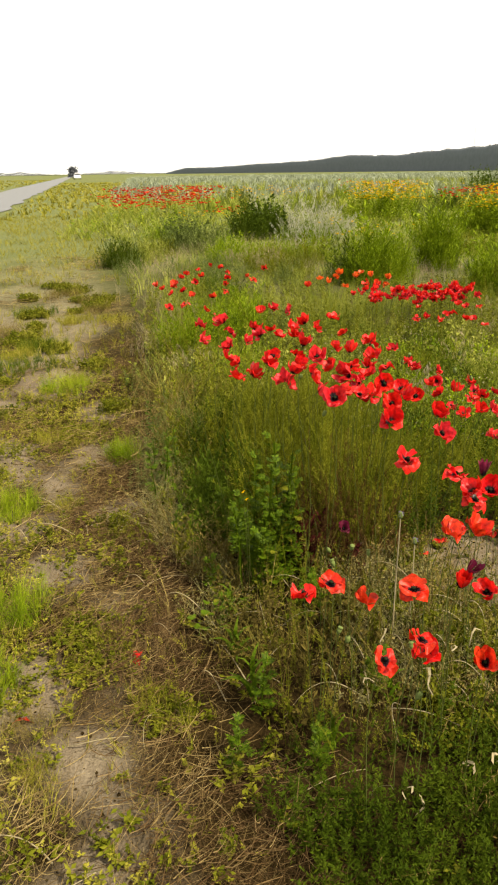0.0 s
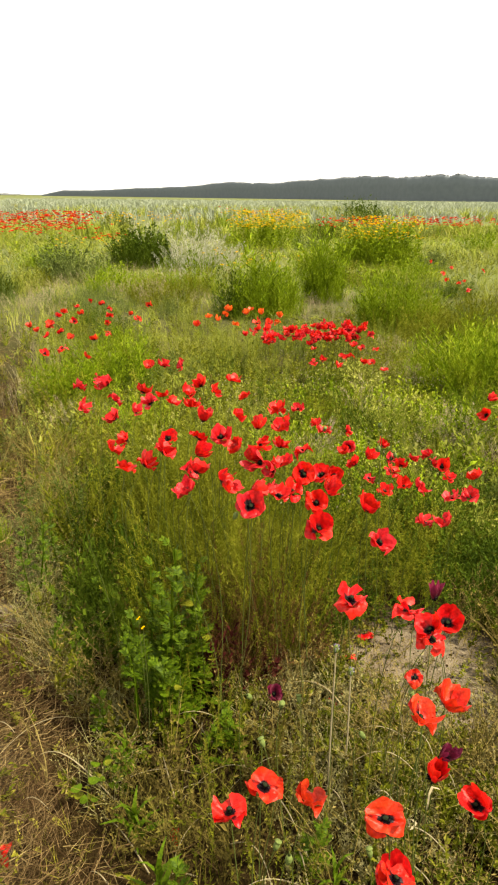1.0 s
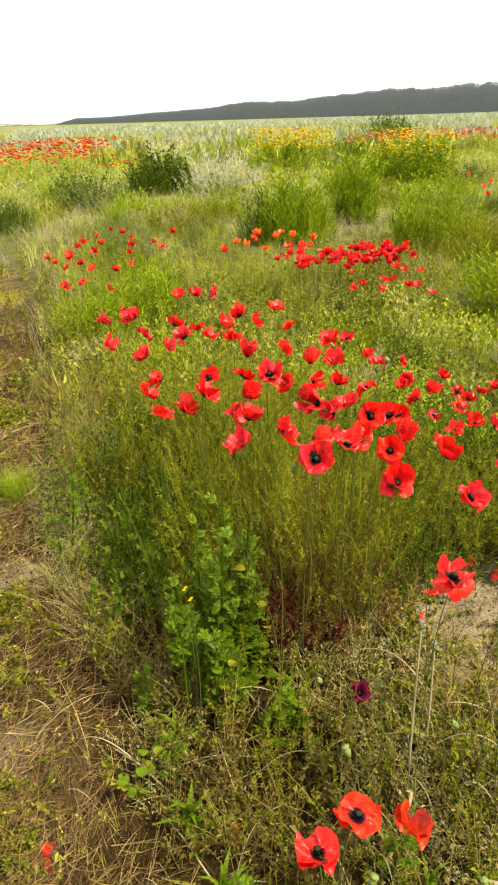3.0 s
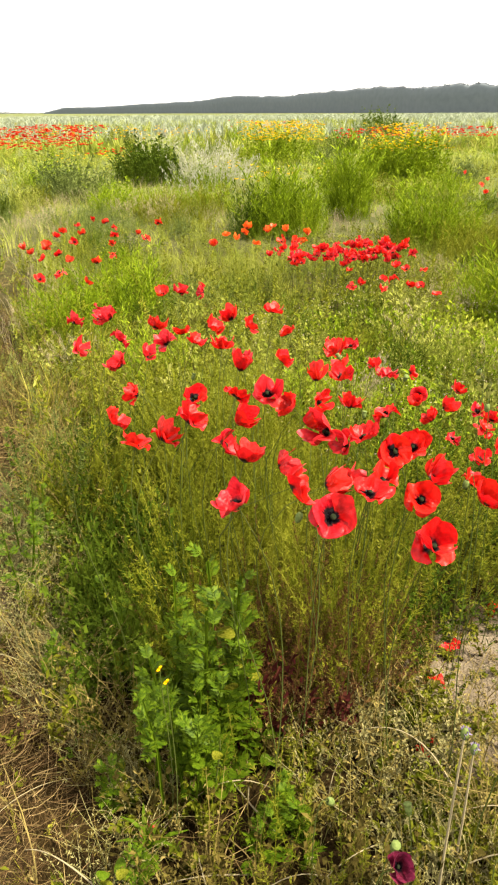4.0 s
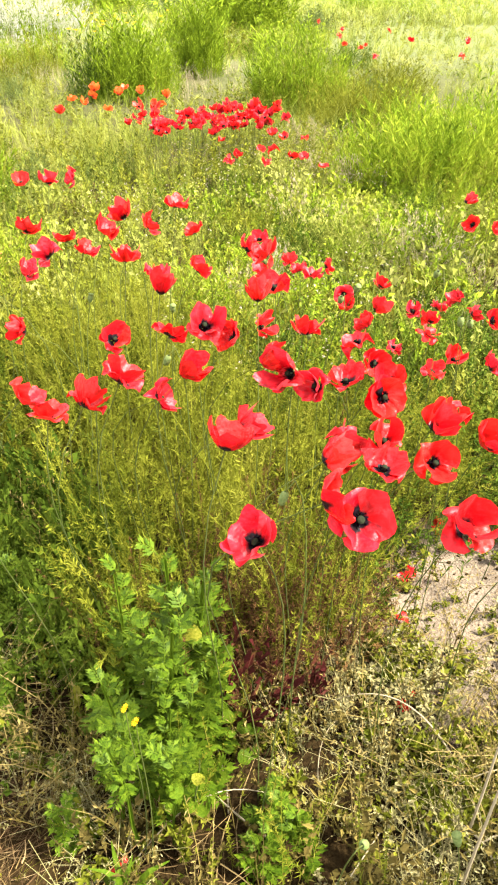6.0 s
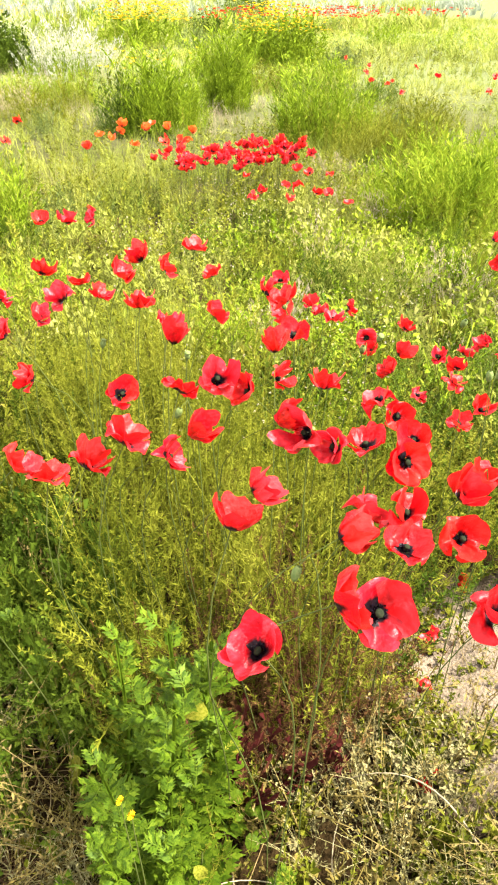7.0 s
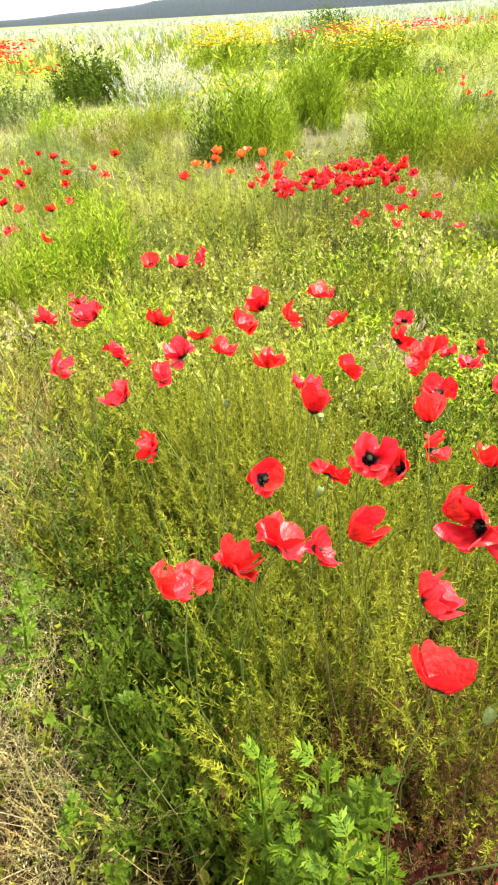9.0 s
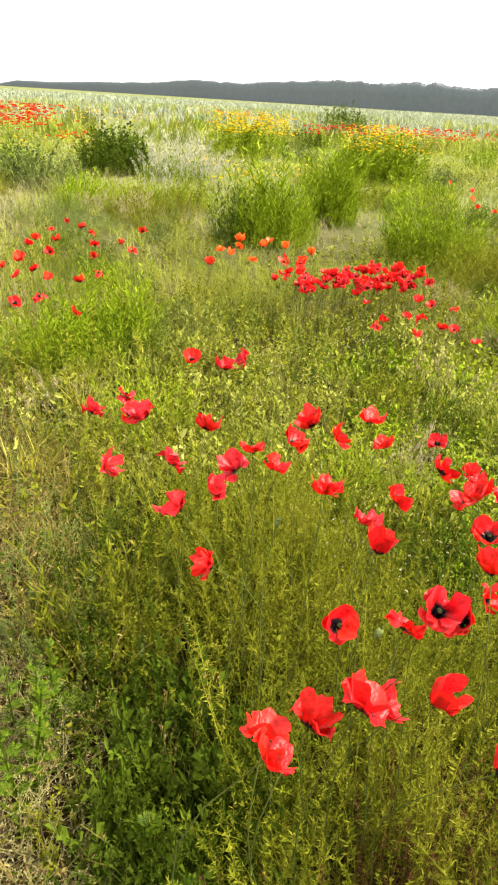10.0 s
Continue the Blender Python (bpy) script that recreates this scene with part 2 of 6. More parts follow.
PALEWEED = leaf_material("pale_dry_weed", [(0.13, 0.125, 0.04), (0.26, 0.25, 0.09), (0.40, 0.37, 0.17), (0.22, 0.25, 0.05)], 0.75, 0.3, 5.0, 0.4)
# blue-grey haze of the distance is mixed into these three wood colours
WOOD_CROWN = leaf_material("hazed_pine_crowns", [(0.16, 0.185, 0.215), (0.17, 0.195, 0.225), (0.18, 0.205, 0.235)], 0.95, 0.5, 0.05, 0.5)
WOOD_CORE = plain_material("hazed_pine_mass", (0.080, 0.096, 0.108), (0.098, 0.115, 0.127), 0.5, 0.95, 0, 0.0)
WOOD_TRUNK = plain_material("hazed_pine_trunks", (0.07, 0.072, 0.082), (0.10, 0.10, 0.11), 0.6, 0.9)
ASPHALT = plain_material("road_asphalt", (0.085, 0.088, 0.095), (0.13, 0.132, 0.138), 6.0, 0.9, 0, 0.4)


# ---------- numpy mesh tools ----------
R = np.random.default_rng(11)


def mesh_of(name, v, f, mat, smooth=False):
    """A mesh of triangles from arrays."""
    v, f = np.asarray(v, np.float32).reshape(-1, 3), np.asarray(f, np.int32).reshape(-1, 3)
    me = bpy.data.meshes.new(name)
    me.vertices.add(len(v))
    me.vertices.foreach_set("co", v.ravel())
    me.loops.add(f.size)
    me.loops.foreach_set("vertex_index", f.ravel())
    me.polygons.add(len(f))
    me.polygons.foreach_set("loop_start", np.arange(0, f.size, 3, dtype=np.int32))
    me.update(calc_edges=True)
    me.shade_smooth() if smooth else me.shade_flat()
    me.materials.append(mat)
    return me


def merge(parts):
    vs, fs, k = [], [], 0
    for v, f in parts:
        vs.append(v)
        fs.append(np.asarray(f) + k)
        k += len(v)
    return np.concatenate(vs), np.concatenate(fs)


def unit(a):
    return a / np.maximum(1e-9, np.linalg.norm(a, axis=-1, keepdims=True))


def ribbon(path, width, tip=0.0, side=None):
    """A flat strip along a path, narrowing to its tip."""
    path = np.asarray(path, float)
    k = len(path)
    if side is None:
        a = R.uniform(0, 6.283)
        side = np.array([math.cos(a), math.sin(a), 0])
    w = width * (1 - (1 - tip) * np.linspace(0, 1, k) ** 1.5)[:, None] / 2
    v = np.empty((2 * k, 3))
    v[0::2], v[1::2] = path - side * w, path + side * w
    f = []
    for i in range(k - 1):
        a = 2 * i
        f += [(a, a + 1, a + 3), (a, a + 3, a + 2)]
    return v, np.array(f)


def leaflets(p, d, length, width, fold=0.25):
    """Pointed leaves: from p along d, each bent over its midrib."""
    n = len(p)
    d = unit(d)
    s = unit(np.cross(d, unit(R.normal(size=(n, 3)) + np.array([0, 0, 1.2]))))
    up = np.cross(s, d)
    length, width = np.broadcast_to(length, n)[:, None], np.broadcast_to(width, n)[:, None]
    mid = p + d * length * 0.45
    v = np.stack([p, mid - s * width / 2 + up * width * fold, p + d * length, mid + s * width / 2 + up * width * fold], 1)
    k = 4 * np.arange(n)[:, None, None]
    return v.reshape(-1, 3), (k + np.array([[0, 1, 2], [0, 2, 3]])).reshape(-1, 3)


def wander(n, h, bend, k=4):
    """n bent upright paths of k points."""
    t = np.linspace(0, 1, k)
    a, b = R.uniform(0, 6.283, n), R.uniform(0, bend, n)
    return [np.stack([math.cos(a[i]) * b[i] * h * t ** 2, math.sin(a[i]) * b[i] * h * t ** 2, h * t * (1 - 0.25 * b[i] * t)], 1) for i in range(n)]


def feather_stalk(count=56, leaf=0.048, wide=0.011, spread=0.75, start=0.12):
    """One fine upright stalk with narrow leaflets all round; 1 high."""
    path = wander(1, 1.0, 0.35, 5)[0]
    t = R.uniform(start, 1, count)
    p = np.stack([np.interp(t, np.linspace(0, 1, 5), path[:, i]) for i in range(3)], 1)
    a = R.uniform(0, 6.283, count)
    d = np.stack([np.cos(a) * spread, np.sin(a) * spread, R.uniform(0.15, 1.0, count)], 1)
    return merge([ribbon(path, 0.005, 0.5), leaflets(p, d, leaf * (1.25 - 0.7 * t) * R.uniform(0.6, 1.3, count), wide * R.uniform(0.7, 1.4, count))])


def grass_tuft(count=12, bend=0.7, wide=0.012):
    """Blades from one root, 1 high."""
    parts = []
    for path in wander(count, 1.0, bend, 3):
        path = path * R.uniform(0.5, 1.0) + np.array([*R.normal(0, 0.05, 2), 0])
        parts.append(ribbon(path, wide * R.uniform(0.7, 1.3), 0.05))
    return merge(parts)


def mat_weed(count=22, leaf=0.24, wide=0.14, stems=4):
    """A low sprig with small oval leaves, 1 high."""
    parts, ends = [], []
    for path in wander(stems, 1.0, 0.9, 4):
        path = path * R.uniform(0.5, 1.0)
        parts.append(ribbon(path, 0.03, 0.5))
        ends.append(path)
    t, w = R.uniform(0.15, 1, count), R.integers(0, stems, count)
    p = np.stack([[np.interp(t[i], np.linspace(0, 1, 4), ends[w[i]][:, c]) for c in range(3)] for i in range(count)])
    a = R.uniform(0, 6.283, count)
    d = np.stack([np.cos(a), np.sin(a), R.uniform(-0.1, 0.7, count)], 1)
    parts.append(leaflets(p, d, leaf * R.uniform(0.5, 1.2, count), wide * R.uniform(0.6, 1.2, count)))
    return merge(parts)


def straw_bunch(count=8, wide=0.010):
    """Dead stalks lying across each other, about 1 long."""
    parts = []
    for _ in range(count):
        a, l = R.uniform(0, 6.283), R.uniform(0.35, 1.0)
        t = np.linspace(-0.5, 0.5, 4) * l
        c, lift = R.uniform(-0.5, 0.5), R.uniform(0.0, 0.5)
        x, y = t, c * t ** 2
        z = 0.02 + lift * np.abs(t) * (t > 0) + R.uniform(0, 0.12)
        path = np.stack([x * math.cos(a) - y * math.sin(a), x * math.sin(a) + y * math.cos(a), z], 1) + np.array([*R.normal(0, 0.2, 2), 0])
        parts.append(ribbon(path, wide * R.uniform(0.6, 1.5), 0.4, unit(np.array([-math.sin(a), math.cos(a), 0.7]))))
    return merge(parts)


def dry_sprig(count=4, bits=14):
    """A dry branching sprig with seed bits, 1 high."""
    parts = []
    for path in wander(count, 1.0, 1.1, 4):
        path = path * R.uniform(0.5, 1.0)
        parts.append(ribbon(path, 0.014, 0.3))
        t = R.uniform(0.35, 1, bits // 2)
        p = np.stack([np.interp(t, np.linspace(0, 1, 4), path[:, c]) for c in range(3)], 1)
        parts.append(leaflets(p, R.normal(size=(len(p), 3)) + np.array([0, 0, 0.5]), 0.055 * R.uniform(0.5, 1.4, len(p)), 0.022))
    return merge(parts)


def oat_culm(count=26):
    """A tall pale culm with a nodding open panicle, 1 high."""
    path = wander(1, 1.0, 0.35, 6)[0]
    t = R.uniform(0.5, 1.0, count)
    p = np.stack([np.interp(t, np.linspace(0, 1, 6), path[:, c]) for c in range(3)], 1)
    a = R.uniform(0, 6.283, count)
    off = np.stack([np.cos(a), np.sin(a), np.full(count, -0.4)], 1) * (R.uniform(0.01, 0.13, count) * (1.4 - t))[:, None]
    d = np.stack([np.cos(a) * 0.3, np.sin(a) * 0.3, -np.ones(count)], 1)
    return merge([ribbon(path, 0.006, 0.4), leaflets(p + off, d, 0.065 * R.uniform(0.6, 1.3, count), 0.019)])


def pinnate_leaf(length=1.0, pairs=7):
    """A deeply cut leaf: midrib and toothed lobes, drooping at its end."""
    t = np.linspace(0, 1, 6)
    path = np.stack([t * length, np.zeros(6), length * (0.45 * t - 0.5 * t ** 2)], 1)
    parts = [ribbon(path, 0.05 * length, 0.3, np.array([0, 1.0, 0]))]
    for i in range(pairs):
        u = 0.22 + 0.70 * i / pairs
        x, z = u * length, length * (0.45 * u - 0.5 * u * u)
        size = length * (0.54 * math.sin(math.pi * (0.25 + 0.65 * u))) * R.uniform(0.8, 1.15)
        for s in (-1, 1):
            e = np.array([0.75, s * 0.85, R.uniform(-0.25, 0.25)])
            e /= np.linalg.norm(e)
            q = np.array([-e[1] * s, e[0] * s, 0.0])
            o = np.array([x, 0, z])
            ring = [o, o + e * size * 0.35 + q * size * 0.12, o + e * size * 0.54 + q * size * 0.20, o + e * size * 0.66 + q * size * 0.09, o + e * size,
                    o + e * size * 0.68 - q * size * 0.08, o + e * size * 0.52 - q * size * 0.18, o + e * size * 0.3 - q * size * 0.10]
            parts.append((np.array(ring), np.array([(0, i_, i_ + 1) for i_ in range(1, 7)])))
    return merge(parts)


def cup_flower(sides=8, r=1.0, h=0.6):
    """A small open cup for flowers too far to tell their petals apart."""
    a = np.arange(sides) / sides * 6.283
    rr = r * (1 + 0.18 * np.cos(2 * a) + R.uniform(-0.12, 0.12, sides))
    rim = np.stack([np.cos(a) * rr, np.sin(a) * rr, h * R.uniform(0.6, 1.2, sides)], 1)
    return np.concatenate([np.zeros((1, 3)), rim]), np.array([(0, i + 1, (i + 1) % sides + 1) for i in range(sides)])


def strew(templates, p, size, tall=None, lean=0.15, lean_to=(0.0, 0.0)):
    """Copies of the templates joined into one mesh: at p, scaled, turned, leaning."""
    n = len(p)
    pick = R.integers(0, len(templates), n)
    size = np.broadcast_to(size, n)
    tall = size if tall is None else np.broadcast_to(tall, n)
    yaw = R.uniform(0, 6.283, n)
    tip = R.normal(0, lean, (n, 2)) + np.asarray(lean_to)
    vs, fs, k = [], [], 0
    for j, (v, f) in enumerate(templates):
        w = np.nonzero(pick == j)[0]
        if not len(w):
            continue
        c, s = np.cos(yaw[w])[:, None], np.sin(yaw[w])[:, None]
        x, y, z = v[:, 0][None] * size[w][:, None], v[:, 1][None] * size[w][:, None], v[:, 2][None] * tall[w][:, None]
        out = np.empty((len(w), len(v), 3), np.float32)
        out[..., 0] = x * c - y * s + z * tip[w][:, :1] + p[w][:, :1]
        out[..., 1] = x * s + y * c + z * tip[w][:, 1:] + p[w][:, 1:2]
        out[..., 2] = z + p[w][:, 2:3]
        vs.append(out.reshape(-1, 3))
        fs.append((f[None] + (len(v) * np.arange(len(w)))[:, None, None]).reshape(-1, 3) + k)
        k += len(w) * len(v)
    return np.concatenate(vs), np.concatenate(fs)


def stuff(name, geometry, mat, label, category, smooth=False):
    v, f = geometry
    return tagged(new(name, mesh_of(name, v, f, mat, smooth)), label, category, kind="stuff")


def lattice(x, y, seed):
    """Smooth value noise over a unit lattice."""
    i, j = np.floor(x), np.floor(y)
    u, w = x - i, y - j
    u, w = u * u * (3 - 2 * u), w * w * (3 - 2 * w)
    pick = lambda p, q: np.mod(np.sin(p * 127.1 + q * 311.7 + seed * 74.7) * 43758.5453, 1.0)
    return (pick(i, j) * (1 - u) + pick(i + 1, j) * u) * (1 - w) + (pick(i, j + 1) * (1 - u) + pick(i + 1, j + 1) * u) * w


def ripple(x, y, s=1.0, seed=0.0):
    """Smooth uneven field between about 0 and 1."""
    x, y = (0.8 * x + 0.6 * y) / s, (0.8 * y - 0.6 * x) / s
    n = 0.6 * lattice(x / 1.9, y / 1.9, seed) + 0.4 * lattice(x / 0.8 + 7.3, y / 0.8, seed + 5)
    return np.clip(0.5 + 1.25 * (n - 0.5), 0, 1)


# ---------- plan ----------
EDGE_Y = (0.5, 1.16, 1.59, 2.0, 2.6, 3.6, 5.4, 10.2, 16.0, 40.0)
EDGE_X = (0.20, 0.08, -0.07, -0.22, -0.44, -0.64, -0.98, -2.05, -3.4, -9.0)
ROAD_X0, ROAD_SLOPE, ROAD_WIDTH = -2.95, -0.238, 3.4


def beyond_edge(x, y):
    """Metres to the planted side of the worn strip (negative: on the strip)."""
    return x - np.interp(y, EDGE_Y, EDGE_X) + 0.10 * (ripple(x, y, 0.16) - 0.5) + (0.06 + 0.05 * np.clip(y - 1, 0, 8)) * (ripple(x, y, 0.42, 21) - 0.5)


def blob(x, y, cx, cy, rx, ry, soft=0.35):
    """1 inside an oval, falling to 0 at an uneven rim."""
    d = np.sqrt(((x - cx) / rx) ** 2 + ((y - cy) / ry) ** 2) + 0.5 * (ripple(x, y, 0.35 * min(rx, ry), cx) - 0.5)
    return np.clip((1 - d) / soft + 0.5, 0, 1)


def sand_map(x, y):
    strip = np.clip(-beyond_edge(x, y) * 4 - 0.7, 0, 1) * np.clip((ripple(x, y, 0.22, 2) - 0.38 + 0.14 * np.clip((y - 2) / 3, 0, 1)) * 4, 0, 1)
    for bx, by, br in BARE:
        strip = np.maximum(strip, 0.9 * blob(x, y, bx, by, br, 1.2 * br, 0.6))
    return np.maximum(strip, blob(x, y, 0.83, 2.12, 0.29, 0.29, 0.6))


BARE = ((-0.87, 3.92, 0.16), (-0.72, 3.22, 0.17), (-0.66, 2.10, 0.13), (-0.55, 2.55, 0.11), (-0.60, 1.48, 0.12), (-0.98, 2.4, 0.14), (-1.3, 3.0, 0.2), (-1.35, 4.6, 0.3), (-1.75, 6.2, 0.4), (-2.3, 8.2, 0.6))


def gz(x, y):
    near = np.clip((9 - np.hypot(x, y)) / 4, 0, 1)
    return near * (0.03 * (ripple(x, y, 0.25, 5) - 0.5) + 0.012 * (ripple(x, y, 0.06, 1) - 0.5)) - 0.02 * blob(x, y, 0.83, 2.12, 0.29, 0.29, 0.6)


def spread(n, box, density=None):
    """Points on the ground, evenly tried over a box and kept by the density."""
    x, y = R.uniform(box[0], box[1], n), R.uniform(box[2], box[3], n)
    if density is not None:
        keep = R.uniform(0, 1, n) < density(x, y)
        x, y = x[keep], y[keep]
    return np.stack([x, y, gz(x, y)], 1)


def graded(lo, hi, step, far, grow):
    a = list(np.arange(lo, hi + 1e-6, step))
    s = step
    while a[-1] < far:
        s *= grow
        a.append(a[-1] + s)
    s = step
    while a[0] > -far:
        s *= grow
        a.insert(0, a[0] - s)
    return np.array(a)


# ---------- ground, road ----------
gx, gy = graded(-2.0, 2.0, 0.03, 2500, 1.16), graded(0.2, 5.0, 0.03, 2500, 1.16)
GX, GY = np.meshgrid(gx, gy)
gv = np.stack([GX, GY, gz(GX, GY)], -1).reshape(-1, 3)
cell = (np.arange(len(gy) - 1)[:, None] * len(gx) + np.arange(len(gx) - 1)[None]).reshape(-1, 1)
gf = np.concatenate([cell + np.array([[0, 1, len(gx) + 1]]), cell + np.array([[0, len(gx) + 1, len(gx)]])])
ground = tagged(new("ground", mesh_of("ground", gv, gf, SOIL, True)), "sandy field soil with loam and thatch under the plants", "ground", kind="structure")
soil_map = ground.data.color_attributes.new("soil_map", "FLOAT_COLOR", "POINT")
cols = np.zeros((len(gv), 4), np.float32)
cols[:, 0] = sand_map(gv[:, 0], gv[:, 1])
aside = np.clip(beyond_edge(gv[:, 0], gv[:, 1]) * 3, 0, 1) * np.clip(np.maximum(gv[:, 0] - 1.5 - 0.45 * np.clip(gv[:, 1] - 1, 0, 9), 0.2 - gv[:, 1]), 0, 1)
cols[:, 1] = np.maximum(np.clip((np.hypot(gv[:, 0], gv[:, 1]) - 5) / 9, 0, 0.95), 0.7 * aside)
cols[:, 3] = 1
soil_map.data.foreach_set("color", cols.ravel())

road_y = np.concatenate([np.arange(-30, 40, 2.0), np.geomspace(40, 420, 40)])
wob = 0.12 * np.sin(road_y * 0.9) + 0.08 * np.sin(road_y * 2.3 + 1)
right_edge = ROAD_X0 + ROAD_SLOPE * road_y + wob
left_edge = ROAD_X0 + ROAD_SLOPE * road_y - ROAD_WIDTH - 0.1 * np.sin(road_y * 1.4)
rv = np.empty((2 * len(road_y), 3))
rv[0::2] = np.stack([left_edge, road_y, np.full(len(road_y), 0.03)], 1)
rv[1::2] = np.stack([right_edge, road_y, np.full(len(road_y), 0.03)], 1)
rf = np.array([t for i in range(len(road_y) - 1) for t in ((2 * i, 2 * i + 1, 2 * i + 3), (2 * i, 2 * i + 3, 2 * i + 2))])
tagged(new("road", mesh_of("road", rv, rf, ASPHALT)), "narrow pale grey asphalt road along the field", "road", kind="structure")

# ---------- poppies ----------
def petal_mesh(name, spanning, radius, rise, curl, ruffle, mat, nu=9, nv=15):
    """One petal as a fan of a bowl: spanning degrees round the axis; curl bends its rim out or in."""
    u, w = np.meshgrid(np.linspace(0.0, 1, nu), np.linspace(-1, 1, nv), indexing="ij")
    reach = u * (1 - 0.15 * np.abs(w) ** 6 - 0.05 * (1 - np.abs(w)) * np.cos(2 * w))
    ph = R.uniform(0, 6.283, 3)
    ruffle = ruffle * (1 - 0.75 * np.abs(w) ** 3)
    az = radians(spanning / 2) * w * (0.35 + 0.65 * u ** 0.6)
    r = radius * (reach ** 0.85 + 0.06 * ruffle * u ** 2 * np.sin(5 * w + ph[0]))
    z = radius * (rise * reach ** 1.6 + curl * reach ** 4 + ruffle * u ** 2 * (0.18 * np.sin(4.2 * w + ph[1]) + 0.17 * np.sin(8 * w + 3 * u + ph[2])) + 0.10 * ruffle * u * np.sin(2.2 * w + 5 * u + ph[0]) + 0.085 * ruffle * u ** 1.5 * np.sin(13 * w + ph[1] + 2 * u))
    v = np.stack([r * np.cos(az), r * np.sin(az), z], -1).reshape(-1, 3)
    f = []
    for i in range(nu - 1):
        for j in range(nv - 1):
            a = i * nv + j
            f += [(a, a + 1, a + nv + 1), (a, a + nv + 1, a + nv)]
    return mesh_of(name, v, f, mat, True)


PETAL_R = 0.0355
SHAPES = {  # rise, curl of outer and inner petals
    "bowl": ((0.60, -0.12), (0.85, 0.05)),
    "flat": ((0.22, -0.10), (0.42, 0.0)),
    "cup": ((1.0, -0.15), (1.2, 0.10)),
    "flop": ((0.28, -0.65), (0.75, -0.25)),
    "nod": ((0.75, -0.45), (1.0, 0.0)),
    "shut": ((2.2, 0.3), (2.3, 0.4)),
}
PETALS, FAR_PETALS = {}, {}
for kind_, ((r1, c1), (r2, c2)) in SHAPES.items():
    for tint_, mat_ in (("red", PETAL), ("crimson", PETAL_CRIMSON), ("orange", PETAL_ORANGE), ("flame", PETAL_FLAME), ("withered", PETAL_WITHERED)):
        shut = kind_ == "shut"
        for store, fine in ((PETALS, (9, 15)), (FAR_PETALS, (5, 8))):
            store[kind_, tint_] = (
                [petal_mesh("petal", 168 if not shut else 120, PETAL_R * (1.0 if not shut else 0.45), r1 * R.uniform(0.85, 1.15), c1, R.uniform(0.7, 1.6), mat_, *fine) for _ in range(4)],
                [petal_mesh("petal", 160 if not shut else 110, PETAL_R * (0.94 if not shut else 0.40), r2 * R.uniform(0.85, 1.15), c2, R.uniform(0.6, 1.4), mat_, *fine) for _ in range(4)])


def heart_meshes(n=46, k=8):
    """The dark ring of stamens and the small green capsule with its flat cap."""
    a, ln = R.uniform(0, 6.283, n), R.uniform(0.007, 0.012, n)
    d = np.stack([np.cos(a), np.sin(a), R.uniform(0.5, 1.6, n)], 1)
    v1, f1 = leaflets(np.stack([np.cos(a) * 0.002, np.sin(a) * 0.002, np.full(n, 0.001)], 1), d, ln, 0.0011)
    tips = unit(d) * ln[:, None]
    v2, f2 = leaflets(tips, R.normal(size=(n, 3)), 0.0032, 0.0030)
    st = mesh_of("stamens", *merge([(v1, f1), (v2, f2)]), STAMEN)
    prof = [(0.0015, 0.0), (0.0042, 0.003), (0.0046, 0.006), (0.0034, 0.0095), (0.0050, 0.0105), (0.0046, 0.0118), (0.0, 0.0122)]
    v, f = [], []
    for r_, z_ in prof:
        v += [(r_ * math.cos(i * 6.283 / k), r_ * math.sin(i * 6.283 / k), z_) for i in range(k)]
    for j in range(len(prof) - 1):
        for i in range(k):
            p, q = j * k + i, j * k + (i + 1) % k
            f += [(p, q, q + k), (p, q + k, p + k)]
    return st, mesh_of("capsule", v, f, HEART, True)


STAMENS, POD = heart_meshes()
FAR_STAMENS, FAR_POD = heart_meshes(16, 5)


def stem_mesh(base, head, axis, r=0.0009, bend=0.3):
    """A thin round stem from base to head, meeting the flower along its axis."""
    h = (head - base).length
    c1 = base + Vector((R.normal(0, 0.04), R.normal(0, 0.04), 0.45)) * h
    c2 = head - axis * h * bend
    k, m, v, f = 5, 9, [], []
    for j in range(m):
        t = j / (m - 1)
        p = base * (1 - t) ** 3 + c1 * 3 * t * (1 - t) ** 2 + c2 * 3 * t * t * (1 - t) + head * t ** 3
        rr = r * (1.25 - 0.4 * t)
        for i in range(k):
            v.append((p.x + rr * math.cos(i * 6.283 / k), p.y + rr * math.sin(i * 6.283 / k), p.z))
    for j in range(m - 1):
        for i in range(k):
            a, b = j * k + i, j * k + (i + 1) % k
            f += [(a, b, b + k), (a, b + k, a + k)]
    return mesh_of("stem", v, f, STEM, True)


def child(name, data, parent, m=None, label=""):
    ob = new(name, data)
    ob.parent = parent
    if m is not None:
        ob.matrix_basis = m
    return tagged(ob, label)


